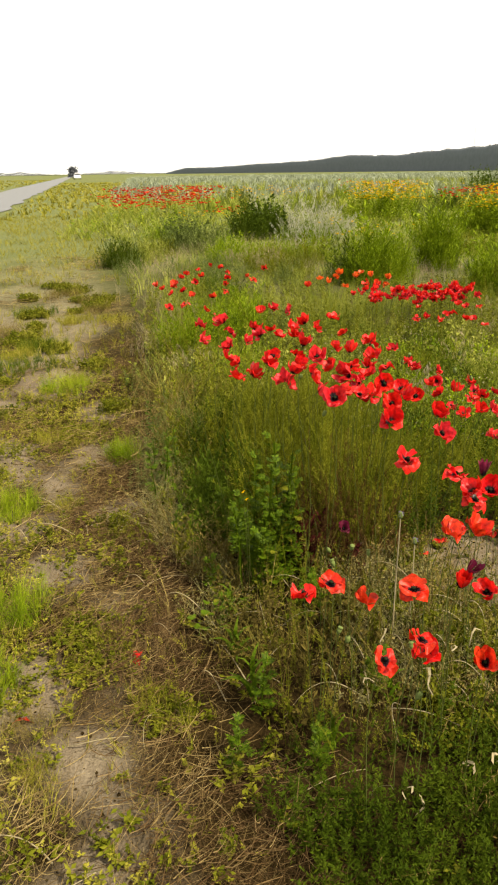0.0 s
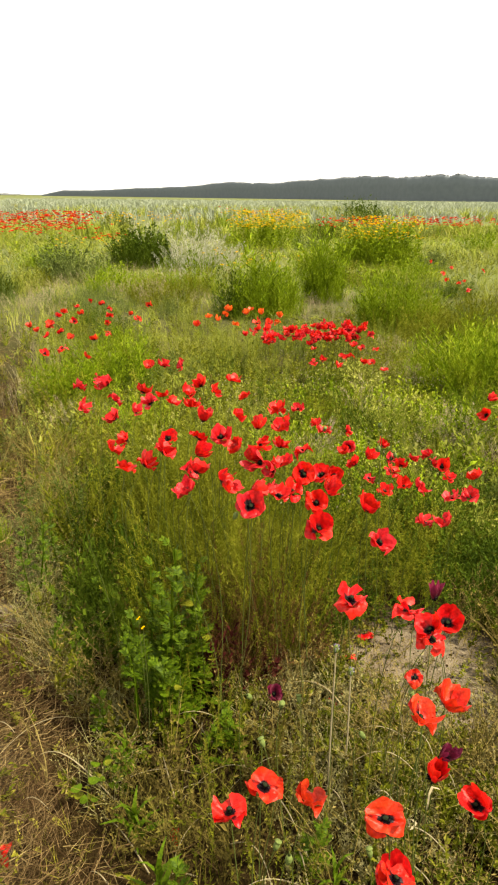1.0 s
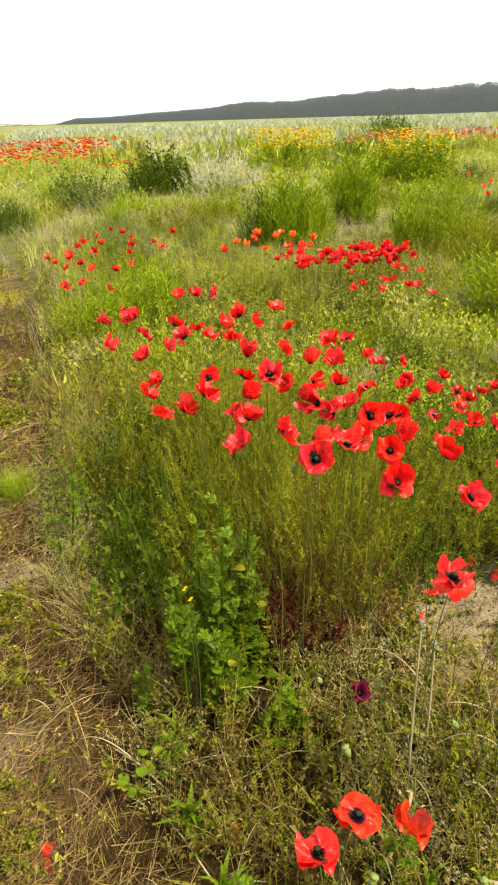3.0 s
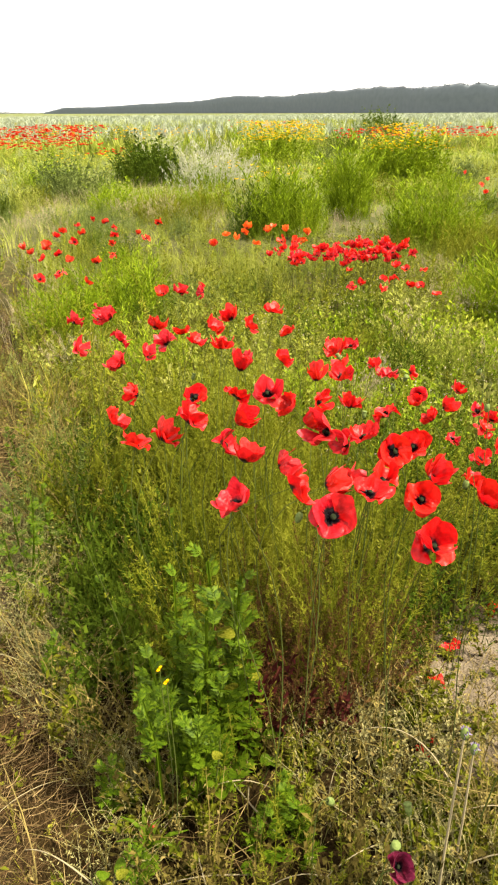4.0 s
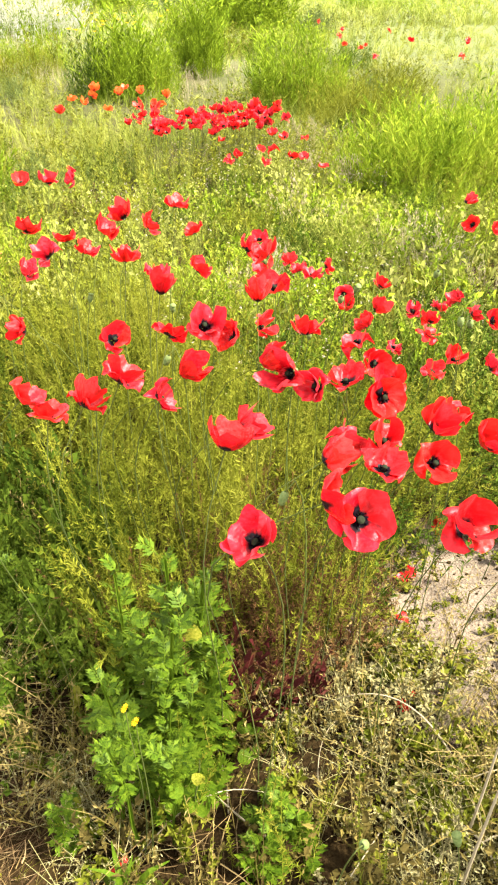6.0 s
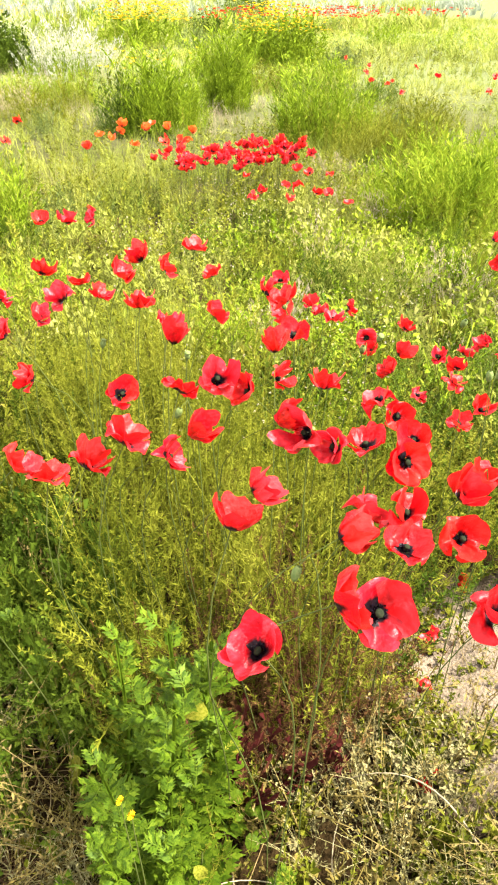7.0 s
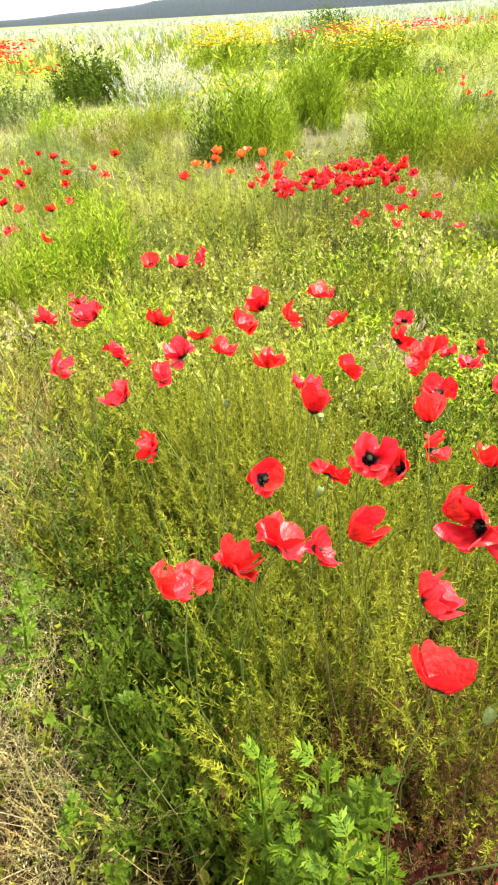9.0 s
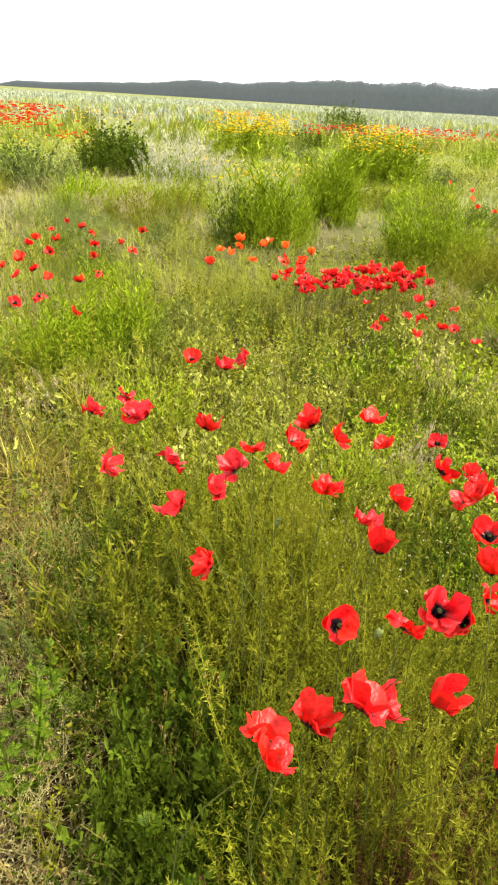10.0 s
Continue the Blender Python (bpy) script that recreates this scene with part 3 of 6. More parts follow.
def poppy(x, y, z, shape="bowl", tint="red", size=1.0, face=None, label="", group="", root=(0.0, 0.0)):
    """One poppy: stem, four petals, stamens and capsule, its head at (x, y, z)."""
    head = Vector((x, y, z))
    nodding = R.uniform() < 0.42 and y < 4
    lean = (R.normal(0.05, 0.9), R.normal(-0.30, 0.40), R.uniform(0.35, 0.75)) if nodding else (R.normal(0.05, 0.45), R.normal(0.0, 0.38), 1.0)
    axis = Vector(face if face is not None else lean).normalized()
    if nodding and face is None and shape in ("flat", "flop"):
        shape = "cup"
    bx, by = x - axis.x * 0.05 + R.normal(0, 0.02) + root[0], y - max(axis.y, -0.3) * 0.06 + R.normal(0.01, 0.02) + root[1]
    base = Vector((bx, by, float(gz(np.array(bx), np.array(by))) - 0.003))
    thing = tagged(new("poppy"), label, "poppy", group)
    thing.location = base
    child("stem", stem_mesh(Vector((0, 0, 0)), head - base, axis), thing)
    turn = axis.to_track_quat("Z", "Y").to_matrix().to_4x4() @ Matrix.Rotation(R.uniform(0, 6.283), 4, "Z")
    at = Matrix.Translation(head - base) @ turn @ Matrix.Scale(size, 4) @ Matrix.Diagonal((1.0, R.uniform(0.72, 1.0), R.uniform(0.85, 1.2), 1.0))
    outer, inner = (PETALS if y < 4 else FAR_PETALS)[shape, tint]
    for i, a in enumerate((0, 180, 90, 270)):
        me = (outer if i < 2 else inner)[R.integers(0, 4)]
        tweak = Matrix.Rotation(radians(a + R.normal(0, 9)), 4, "Z") @ Matrix.Rotation(radians(R.normal(0, 7)), 4, "Y") @ Matrix.Translation((0, 0, 0.0006 * (i > 1)))
        child("petal", me, thing, at @ tweak)
    child("stamen_ring", STAMENS if y < 4 else FAR_STAMENS, thing, at, "ring of blackish stamens")
    child("capsule", POD if y < 4 else FAR_POD, thing, at, "dark green seed capsule")
    return thing


def lathe(name, prof, mat, k=8):
    v, f = [], []
    for r_, z_ in prof:
        v += [(r_ * math.cos(i * 6.283 / k), r_ * math.sin(i * 6.283 / k), z_) for i in range(k)]
    for j in range(len(prof) - 1):
        for i in range(k):
            p, q = j * k + i, j * k + (i + 1) % k
            f += [(p, q, q + k), (p, q + k, p + k)]
    return mesh_of(name, v, f, mat, True)


BUD = lathe("bud", [(0.0, 0.0), (0.0042, 0.002), (0.0062, 0.007), (0.0060, 0.013), (0.0038, 0.019), (0.0, 0.0215)], CAPSULE)
OLDPOD = lathe("pod", [(0.001, 0.0), (0.0042, 0.004), (0.0056, 0.010), (0.0050, 0.014), (0.0036, 0.0165), (0.0064, 0.0175), (0.0060, 0.019), (0.0, 0.0198)], CAPSULE)


def poppy_bud(x, y, z, ripe=False):
    thing = tagged(new("poppy_pod" if ripe else "poppy_bud"), "green ribbed seed pod on a thin stem" if ripe else "nodding hairy green poppy bud on a hooked stem", "poppy", "poppy buds and pods")
    base = Vector((x + R.normal(0, 0.02), y + R.normal(0, 0.02), 0))
    base.z = float(gz(np.array(base.x), np.array(base.y))) - 0.003
    thing.location = base
    axis = Vector((R.normal(0, 0.3), R.normal(0, 0.3), 1 if ripe else -0.9)).normalized()
    head = Vector((x, y, z)) - base
    child("stem", stem_mesh(Vector((0, 0, 0)), head, axis, 0.0009, 0.3 if ripe else 0.16), thing)
    child("pod" if ripe else "bud", OLDPOD if ripe else BUD, thing, Matrix.Translation(head) @ axis.to_track_quat("Z", "Y").to_matrix().to_4x4())
    return thing


KINDS = ["bowl", "cup", "nod", "bowl", "flat", "cup", "bowl", "flop", "nod", "bowl"]


def clump(places, height, spread_z, tints, label, group, size=(0.85, 1.12)):
    for x, y in places:
        tint = tints[R.integers(0, len(tints))]
        poppy(x, y, height + R.normal(0, spread_z), KINDS[R.integers(0, len(KINDS))], tint, R.uniform(*size), None, label, group)


def heads(places, tints, label, group, size=(0.7, 0.9), root=(0.0, 0.0)):
    """Poppies whose heads stand at the places given."""
    for x, y, z in places:
        poppy(x, y, z, KINDS[R.integers(0, len(KINDS))], tints[R.integers(0, len(tints))], R.uniform(*size), None, label, group, root)


MAIN_FRONT = [(0.10, 1.74, 0.78), (0.17, 1.76, 0.79), (0.53, 1.79, 0.61), (0.24, 1.81, 0.71), (0.40, 1.83, 0.63), (0.32, 1.90, 0.69), (0.13, 1.92, 0.75), (0.26, 1.94, 0.69),
              (0.42, 1.94, 0.65), (0.37, 1.99, 0.66), (0.33, 2.01, 0.65), (0.47, 2.02, 0.64), (0.58, 2.03, 0.58), (-0.07, 2.08, 0.76), (0.42, 2.08, 0.67), (0.37, 2.10, 0.69),
              (0.22, 2.13, 0.63), (0.06, 2.17, 0.71), (0.62, 2.17, 0.54), (0.36, 2.17, 0.65), (0.15, 2.18, 0.70), (-0.04, 2.19, 0.66), (0.01, 2.19, 0.67), (0.50, 2.19, 0.62),
              (0.33, 2.20, 0.66), (0.45, 2.22, 0.68), (0.29, 2.23, 0.67), (0.13, 2.26, 0.62), (0.16, 2.29, 0.71)]
MAIN_MID = [(0.40, 2.32, 0.66), (0.08, 2.32, 0.70), (0.23, 2.34, 0.69), (0.29, 2.36, 0.65), (0.59, 2.40, 0.53), (0.35, 2.41, 0.69), (0.36, 2.43, 0.63), (0.19, 2.47, 0.70),
            (0.20, 2.55, 0.70), (-0.04, 2.59, 0.61), (0.46, 2.60, 0.62), (0.46, 2.66, 0.67), (0.17, 2.67, 0.69), (-0.08, 2.72, 0.64), (0.33, 2.73, 0.63), (0.51, 2.77, 0.59),
            (-0.02, 2.77, 0.65)]
MAIN_BACK = [(0.04, 2.83, 0.66), (0.11, 2.83, 0.66), (-0.09, 2.85, 0.67), (0.49, 2.87, 0.61), (0.08, 2.88, 0.67), (0.17, 2.91, 0.67), (0.34, 2.92, 0.71), (0.27, 2.93, 0.67),
             (-0.21, 2.94, 0.62), (0.39, 2.94, 0.64), (0.23, 2.97, 0.68), (0.01, 3.06, 0.64), (-0.12, 3.07, 0.67), (-0.15, 3.10, 0.66), (-0.24, 3.19, 0.63), (0.65, 3.20, 0.51),
             (-0.16, 3.20, 0.67), (0.10, 3.36, 0.67), (0.19, 3.53, 0.64), (0.04, 3.58, 0.62)]
MAIN_RIGHT = [(0.87, 2.17, 0.45), (0.82, 2.22, 0.44), (0.97, 2.35, 0.45), (1.03, 2.36, 0.45), (0.86, 2.38, 0.48), (0.79, 2.48, 0.43), (0.87, 2.52, 0.43), (1.13, 2.53, 0.44),
              (1.03, 2.53, 0.45), (0.86, 2.62, 0.45), (1.05, 2.63, 0.45), (0.79, 2.65, 0.41), (1.04, 2.70, 0.44), (0.93, 2.71, 0.43), (0.77, 2.74, 0.43), (0.92, 2.78, 0.43),
              (1.00, 2.79, 0.42), (0.75, 2.81, 0.45), (1.08, 2.82, 0.42), (0.84, 2.84, 0.42), (0.69, 2.92, 0.50), (0.80, 2.94, 0.43), (0.97, 3.04, 0.39), (0.70, 3.10, 0.47),
              (0.75, 3.13, 0.43), (0.85, 3.17, 0.42)]
FRONT = [(0.186, 1.283, 0.454, "flat"), (0.26, 1.288, 0.405, "bowl"), (0.125, 1.236, 0.457, "flat"), (0.325, 1.11, 0.55, "flop"), (0.345, 1.108, 0.436, "flat"), (0.376, 1.18, 0.345, "nod"),
         (0.413, 1.231, 0.605, "bowl"), (0.486, 1.29, 0.571, "cup"), (0.472, 1.137, 0.526, "bowl"), (0.26, 1.03, 0.45, "flat"), (0.455, 1.06, 0.42, "cup"),
         (0.378, 1.491, 0.655, "flop"), (0.503, 1.528, 0.603, "flop"), (0.545, 1.50, 0.57, "bowl"), (0.549, 1.506, 0.545, "flop"), (0.60, 1.55, 0.55, "cup")]
LEFT_FAR = [(-0.47, 7.33), (-0.55, 6.91), (-0.51, 6.75), (-0.34, 7.01), (-0.28, 7.12), (-0.26, 6.55), (-0.26, 6.17), (-0.08, 6.61), (-0.02, 6.25), (0.08, 6.87), (-0.67, 6.37),
            (-0.63, 6.50), (-0.53, 6.28), (-0.69, 6.01), (-0.74, 5.69), (-0.65, 5.56), (-0.57, 5.70), (-0.50, 5.60), (-0.63, 5.15), (-0.51, 5.15), (-0.34, 4.84), (-0.33, 5.59),
            (-0.23, 5.56), (-0.66, 5.88), (-0.82, 5.93)]
CENTRE_ORANGE = [(0.44, 6.03), (0.58, 6.49), (0.66, 6.58), (0.73, 6.68), (0.80, 7.02), (0.81, 6.54), (0.93, 6.78), (0.99, 6.83), (1.04, 6.53), (0.95, 6.18), (1.01, 6.03), (1.18, 6.54), (1.15, 6.26)]
CENTRE_EDGE = [(0.79, 5.73), (1.57, 4.98), (1.23, 5.36), (1.23, 5.08), (1.38, 5.13), (1.51, 5.30), (1.38, 4.95), (1.54, 5.19), (1.44, 4.84), (1.48, 4.78), (1.50, 4.58), (1.12, 4.89), (1.22, 4.65)]
RIGHT_FAR = [(1.87, 3.93), (1.75, 3.69), (1.76, 3.58), (1.95, 3.75)]
STRAY = [(3.98, 9.6), (4.05, 9.1), (3.9, 8.9), (4.1, 8.7), (3.75, 8.3), (4.3, 8.6), (4.8, 11.2), (4.5, 11.3), (5.2, 8.9), (3.95, 9.35), (4.75, 8.3)]

RED = "red poppy with a dark heart above feathery foliage"
MAIN = "poppies of the main clump"
heads(MAIN_FRONT, ["red", "red", "crimson"], "broad red poppy with a dark heart above feathery foliage", MAIN, (0.74, 0.98), (0.03, 0.12))
heads(MAIN_MID, ["red", "red", "crimson"], RED, MAIN, (0.74, 0.96))
heads(MAIN_BACK, ["red", "red", "crimson"], RED, MAIN, (0.74, 0.94))
heads(MAIN_RIGHT, ["red", "crimson"], "red poppy low at the side of the main clump", MAIN, (0.68, 0.88), (-0.03, 0.08))
for k, (x, y, z, shape) in enumerate(FRONT):
    tall = y > 1.4
    poppy(x, y, z, shape, "red" if tall or k % 3 == 2 else "orange", R.uniform(0.76, 0.92), (R.normal(0.0, 0.35), R.normal(-0.14, 0.28), 1.0),
          "tall red poppy drooping above dry weeds" if tall else "orange-red poppy among dry weeds", "poppies among the dry weeds")
clump(LEFT_FAR, 0.40, 0.02, ["red", "orange"], "small red poppy above thin green weeds", "poppies beside the worn strip", (0.80, 1.05))
clump(CENTRE_ORANGE, 0.37, 0.025, ["flame", "flame", "orange"], "orange-red poppy in low meadow grass", "poppies of the low drift", (0.90, 1.15))
clump(CENTRE_EDGE, 0.33, 0.02, ["red"], "small red poppy in low meadow grass", "poppies of the low drift", (0.74, 0.95))
drift = [(0.84 + 0.92 * u + R.normal(0, 0.04), 5.72 + 0.16 * u + 0.42 * (w - 0.5) * (1 - 0.2 * u)) for u, w in zip(R.uniform(0, 1, 115) ** 0.8, R.uniform(0, 1, 115))]
clump(drift, 0.34, 0.025, ["red", "crimson"], "small red poppy in a dense low drift", "poppies of the low drift", (0.74, 0.98))
clump(RIGHT_FAR, 0.30, 0.02, ["red"], "red poppy before a dense green bush", "poppies beside the bush", (0.85, 1.05))
clump(STRAY, 0.36, 0.06, ["red", "orange"], "single small poppy in tall grass", "poppies in the tall grass")
poppy(0.229, 1.443, 0.504, "cup", "withered", 0.46, (0.1, -0.6, 0.8), "withered purple poppy folding up", "withered poppies")
poppy(0.453, 1.244, 0.47, "shut", "red", 1.2, (0.1, -0.2, 1), "half-closed red poppy among weeds", "withered poppies")
poppy(0.47, 1.262, 0.49, "shut", "withered", 0.9, (0.3, -0.3, 0.8), "withered violet poppy folding up", "withered poppies")
poppy(0.60, 1.62, 0.56, "shut", "withered", 0.9, (0, 0, 1), "withered dark red poppy folding up", "withered poppies")
poppy(0.51, 1.478, 0.484, "flop", "orange", 0.5, (0, -0.6, 0.8), "small torn orange poppy in weeds", "poppies among the dry weeds")
for _ in range(13):
    poppy_bud(R.uniform(-0.05, 0.8), R.uniform(1.95, 2.9), R.uniform(0.55, 0.68), R.uniform() < 0.4)
for _ in range(15):
    poppy_bud(R.uniform(0.15, 0.75), R.uniform(1.05, 1.85), R.uniform(0.26, 0.45), R.uniform() < 0.5)

# fallen petals on the soil
for x, y, s in ((0.604, 2.20, 1.0), (0.70, 2.345, 1.2), (0.92, 2.40, 1.3), (0.89, 2.44, 1.0), (0.52, 2.0, 0.7), (0.55, 2.02, 0.6), (-0.075, 1.90, 0.9), (-0.30, 1.62, 1.0), (-0.56, 1.36, 0.9), (0.06, 1.62, 0.7)):
    fp = tagged(new("fallen_petal", PETALS["flop", "red"][0][int(s * 10) % 3]), "crumpled red petal lying on the soil", "petal", "fallen petals")
    fp.matrix_basis = Matrix.Translation((x, y, float(gz(np.array(x), np.array(y))) + 0.012)) @ Euler((R.uniform(-0.4, 0.4), R.uniform(-0.4, 0.4), R.uniform(0, 6))).to_matrix().to_4x4() @ Matrix.Scale(s, 4)

def lump(c, r, hz, k=7, m=4):
    """One uneven rounded clump of a far crown."""
    v, f = [], []
    for j in range(m + 1):
        th = math.pi * j / m
        for i in range(k):
            q = R.uniform(0.82, 1.15)
            v.append((c[0] + r * q * math.sin(th) * math.cos(i * 6.283 / k), c[1] + r * q * math.sin(th) * math.sin(i * 6.283 / k), c[2] + hz * q * math.cos(th)))
    for j in range(m):
        for i in range(k):
            p_, q_ = j * k + i, j * k + (i + 1) % k
            f += [(p_, p_ + k, q_ + k), (p_, q_ + k, q_)]
    return np.array(v), np.array(f)


# ---------- plants near the walk ----------
FEATHERS = [feather_stalk(64, 0.042, 0.0058) for _ in range(7)]
BUSHY = [feather_stalk(64, 0.11, 0.013, 1.0, 0.05) for _ in range(6)]
BUSHY_MID = [feather_stalk(28, 0.14, 0.032, 1.0, 0.05) for _ in range(7)]
BUSHY_FAR = [feather_stalk(16, 0.16, 0.050, 1.0, 0.05) for _ in range(6)]
PLUMY = [feather_stalk(24, 0.17, 0.022, 0.55, 0.04) for _ in range(7)]
TUFTS = [grass_tuft() for _ in range(7)]
FINE_TUFTS = [grass_tuft(9, 0.5, 0.006) for _ in range(6)]
SPRIGS = [mat_weed() for _ in range(8)]
SPRIGS_FAR = [mat_weed(13, 0.30, 0.17, 3) for _ in range(8)]
SHORT_TUFTS = [grass_tuft(7, 0.8, 0.022) for _ in range(7)]
DRY = [dry_sprig() for _ in range(7)]
BUNCHES = [straw_bunch() for _ in range(8)]
OATS = [oat_culm() for _ in range(7)]


def main_bush(x, y):
    open_soil = blob(x, y, 0.78, 2.06, 0.30, 0.34)
    body = np.maximum(blob(x, y, 0.30, 2.58, 0.40, 0.42, 0.3), blob(x, y, 0.18, 3.1, 0.40, 0.50, 0.3))
    body = body * np.clip((x + 0.04) * 9 + np.clip(y - 2.6, 0, 1) * 5, 0, 1)
    return np.maximum(body, 0.8 * blob(x, y, 0.80, 2.72, 0.34, 0.42, 0.4)) * np.clip(1 - 1.6 * open_soil, 0, 1)


PLUMES = [feather_stalk(72, 0.052, 0.0058, 0.85, 0.2) for _ in range(7)]
p = spread(9000, (-0.4, 1.3, 1.95, 3.8), lambda x, y: main_bush(x, y) * (0.35 + 0.65 * np.clip((ripple(x, y, 0.09, 6) - 0.2) * 2.2, 0, 1)))
rise = 0.30 + 0.24 * np.clip((p[:, 0] + 0.12) / 0.16, 0, 1) - 0.12 * np.clip((p[:, 1] - 2.7) / 0.7, 0, 1) - 0.24 * np.clip((p[:, 0] - 0.48) / 0.25, 0, 1)
rise = rise * (0.72 + 0.5 * ripple(p[:, 0], p[:, 1], 0.12, 8))
lean = np.stack([0.12 * np.sin(5 * p[:, 1] + 3 * p[:, 0]), -0.10 + 0.10 * np.sin(7 * p[:, 0])], 1)
half = R.uniform(0, 1, len(p)) < 0.5
for w, shapes, size in ((half, PLUMES, 0.30), (~half, FEATHERS, 0.45)):
    q = p[w]
    stuff("poppy_foliage", strew(shapes, q, R.uniform(0.75, 1.2, len(q)) * size, rise[w] * R.uniform(0.45, 1.08, len(q)), 0.16, lean[w]), FERNY, "dense feathery yellow-green foliage under the red poppies", "foliage")
p = spread(1700, (-0.1, 0.75, 1.9, 2.45), lambda x, y: blob(x, y, 0.30, 2.20, 0.26, 0.13, 0.5))
stuff("russet_stalks", strew(PLUMES, p, 0.26, R.uniform(0.10, 0.42, len(p)) * (0.5 + ripple(p[:, 0], p[:, 1], 0.08, 2)), 0.16, (0.0, -0.08)), RUSSET, "brownish thin stalks along the foot of the poppy clump", "stalks")
p = spread(100, (0.08, 0.45, 1.98, 2.16), lambda x, y: blob(x, y, 0.17, 2.08, 0.07, 0.06, 0.3) + 0.5 * blob(x, y, 0.30, 2.08, 0.10, 0.04, 0.3))
stuff("maroon_weed", strew(SPRIGS, p, R.uniform(0.05, 0.10, len(p)), R.uniform(0.10, 0.34, len(p)) * np.clip(1.3 - 3.5 * (p[:, 0] - 0.12), 0.35, 1), 0.2), MAROON, "dark maroon dying leaves at the foot of the clump", "weeds")

# leafy annuals in front of the clump, each a plant of its own
LEAF_MESHES = [mesh_of("leaf", *pinnate_leaf(1.0, 5), LUSH) for _ in range(6)]
WEED_STEM = mesh_of("stem", *merge([ribbon([(0, 0, 0), (0.01, 0, 0.3), (0, 0.015, 0.6), (0.015, 0, 0.95)], 0.022, 0.5, np.array([1.0, 0, 0])), ribbon([(0, 0, 0), (0.01, 0, 0.3), (0, 0.015, 0.6), (0.015, 0, 0.95)], 0.022, 0.5, np.array([0, 1.0, 0]))]), LUSH)


def leafy_weed(x, y, h, leaves, leaf, bare=0.10):
    """A leafy annual: stem with cut leaves in a spiral, each leaf a part."""
    thing = tagged(new("leafy_weed"), "fresh green weed with deeply cut leaves", "weed", "leafy weeds")
    thing.matrix_basis = Matrix.Translation((x, y, float(gz(np.array(x), np.array(y))) - 0.004)) @ Euler((R.normal(0, 0.09), R.normal(0, 0.09), R.uniform(0, 6))).to_matrix().to_4x4()
    child("stem", WEED_STEM, thing, Matrix.Scale(h, 4))
    for i in range(leaves):
        u = bare + (0.98 - bare) * i / leaves
        size = leaf * (1.35 - 0.70 * u) * R.uniform(0.75, 1.2)
        turn = Matrix.Rotation(i * 2.4 + R.uniform(-0.4, 0.4), 4, "Z") @ Matrix.Rotation(-(R.uniform(-0.1, 0.4) + 0.6 * u), 4, "Y")
        child("leaf", LEAF_MESHES[int(R.integers(0, 6))], thing, Matrix.Translation((R.normal(0, 0.006), R.normal(0, 0.006), u * h)) @ turn @ Matrix.Scale(size, 4))


for x, y, h in ((0.08, 2.07, 0.53), (0.04, 2.05, 0.48), (0.12, 2.06, 0.48), (0.00, 2.07, 0.43), (0.13, 2.08, 0.42), (0.05, 2.00, 0.40), (0.09, 2.00, 0.34), (0.00, 2.00, 0.36),
                (0.13, 2.02, 0.28), (0.07, 1.96, 0.28), (0.02, 1.95, 0.26), (0.11, 1.95, 0.22)):
    leafy_weed(x, y, h, 24, 0.048, 0.30)
for x, y, h in ((-0.02, 1.91, 0.38), (-0.05, 1.93, 0.33), (0.01, 1.92, 0.34), (0.04, 1.94, 0.30), (-0.01, 1.96, 0.30), (0.03, 1.90, 0.27)):
    leafy_weed(x, y, h, 13, 0.037, 0.58)
for x, y, h in ((0.03, 1.40, 0.20), (0.33, 1.50, 0.16), (0.17, 1.22, 0.16), (-0.07, 1.80, 0.12), (-0.02, 1.25, 0.12), (-0.36, 2.76, 0.30), (-0.40, 2.66, 0.26), (-0.33, 2.84, 0.28), (-0.38, 2.72, 0.3),
                (-0.42, 2.80, 0.24), (-0.50, 3.35, 0.22), (-0.16, 2.44, 0.22), (-0.10, 2.32, 0.22), (0.18, 1.88, 0.16), (0.13, 1.80, 0.15), (-0.22, 2.2, 0.16), (-0.28, 2.34, 0.16), (0.22, 1.80, 0.14), (-0.12, 1.96, 0.15)):
    leafy_weed(x, y, h, 18, 0.034)

# long-leaved rosettes in the front weeds
LONG_LEAF = [mesh_of("leaf", *merge([ribbon([(0, 0, 0), (0.3, 0.02 * s, 0.22), (0.65, 0.05 * s, 0.30), (1.0, 0.06 * s, 0.12)], w_, 0.1, np.array([0.05, 1.0, 0.0])) for w_ in (0.20,)]), LUSH) for s in (-1, 0, 1)]


def rosette(x, y, h, leaves, leaf):
    """A weed with a ring of long plain leaves round a short stem."""
    thing = tagged(new("rosette_weed"), "pale green weed with long narrow leaves", "weed", "rosette weeds")
    thing.location = (x, y, float(gz(np.array(x), np.array(y))) - 0.003)
    child("stem", WEED_STEM, thing, Matrix.Scale(h, 4))
    for i in range(leaves):
        u = 0.15 + 0.85 * i / leaves
        turn = Matrix.Rotation(i * 2.4 + R.uniform(-0.3, 0.3), 4, "Z") @ Matrix.Rotation(-R.uniform(0.0, 0.5) - 0.4 * u, 4, "Y")
        child("leaf", LONG_LEAF[int(R.integers(0, 3))], thing, Matrix.Translation((0, 0, u * h * 0.95)) @ turn @ Matrix.Scale(leaf * R.uniform(0.75, 1.15) * (1.2 - 0.5 * u), 4))


for x, y, h_, k_, s_ in ((-0.04, 1.62, 0.10, 13, 0.085), (0.01, 1.44, 0.15, 12, 0.080), (-0.06, 1.84, 0.08, 10, 0.07), (0.36, 1.42, 0.10, 9, 0.06), (0.20, 1.27, 0.12, 10, 0.06)):
    rosette(x, y, h_, k_, s_)

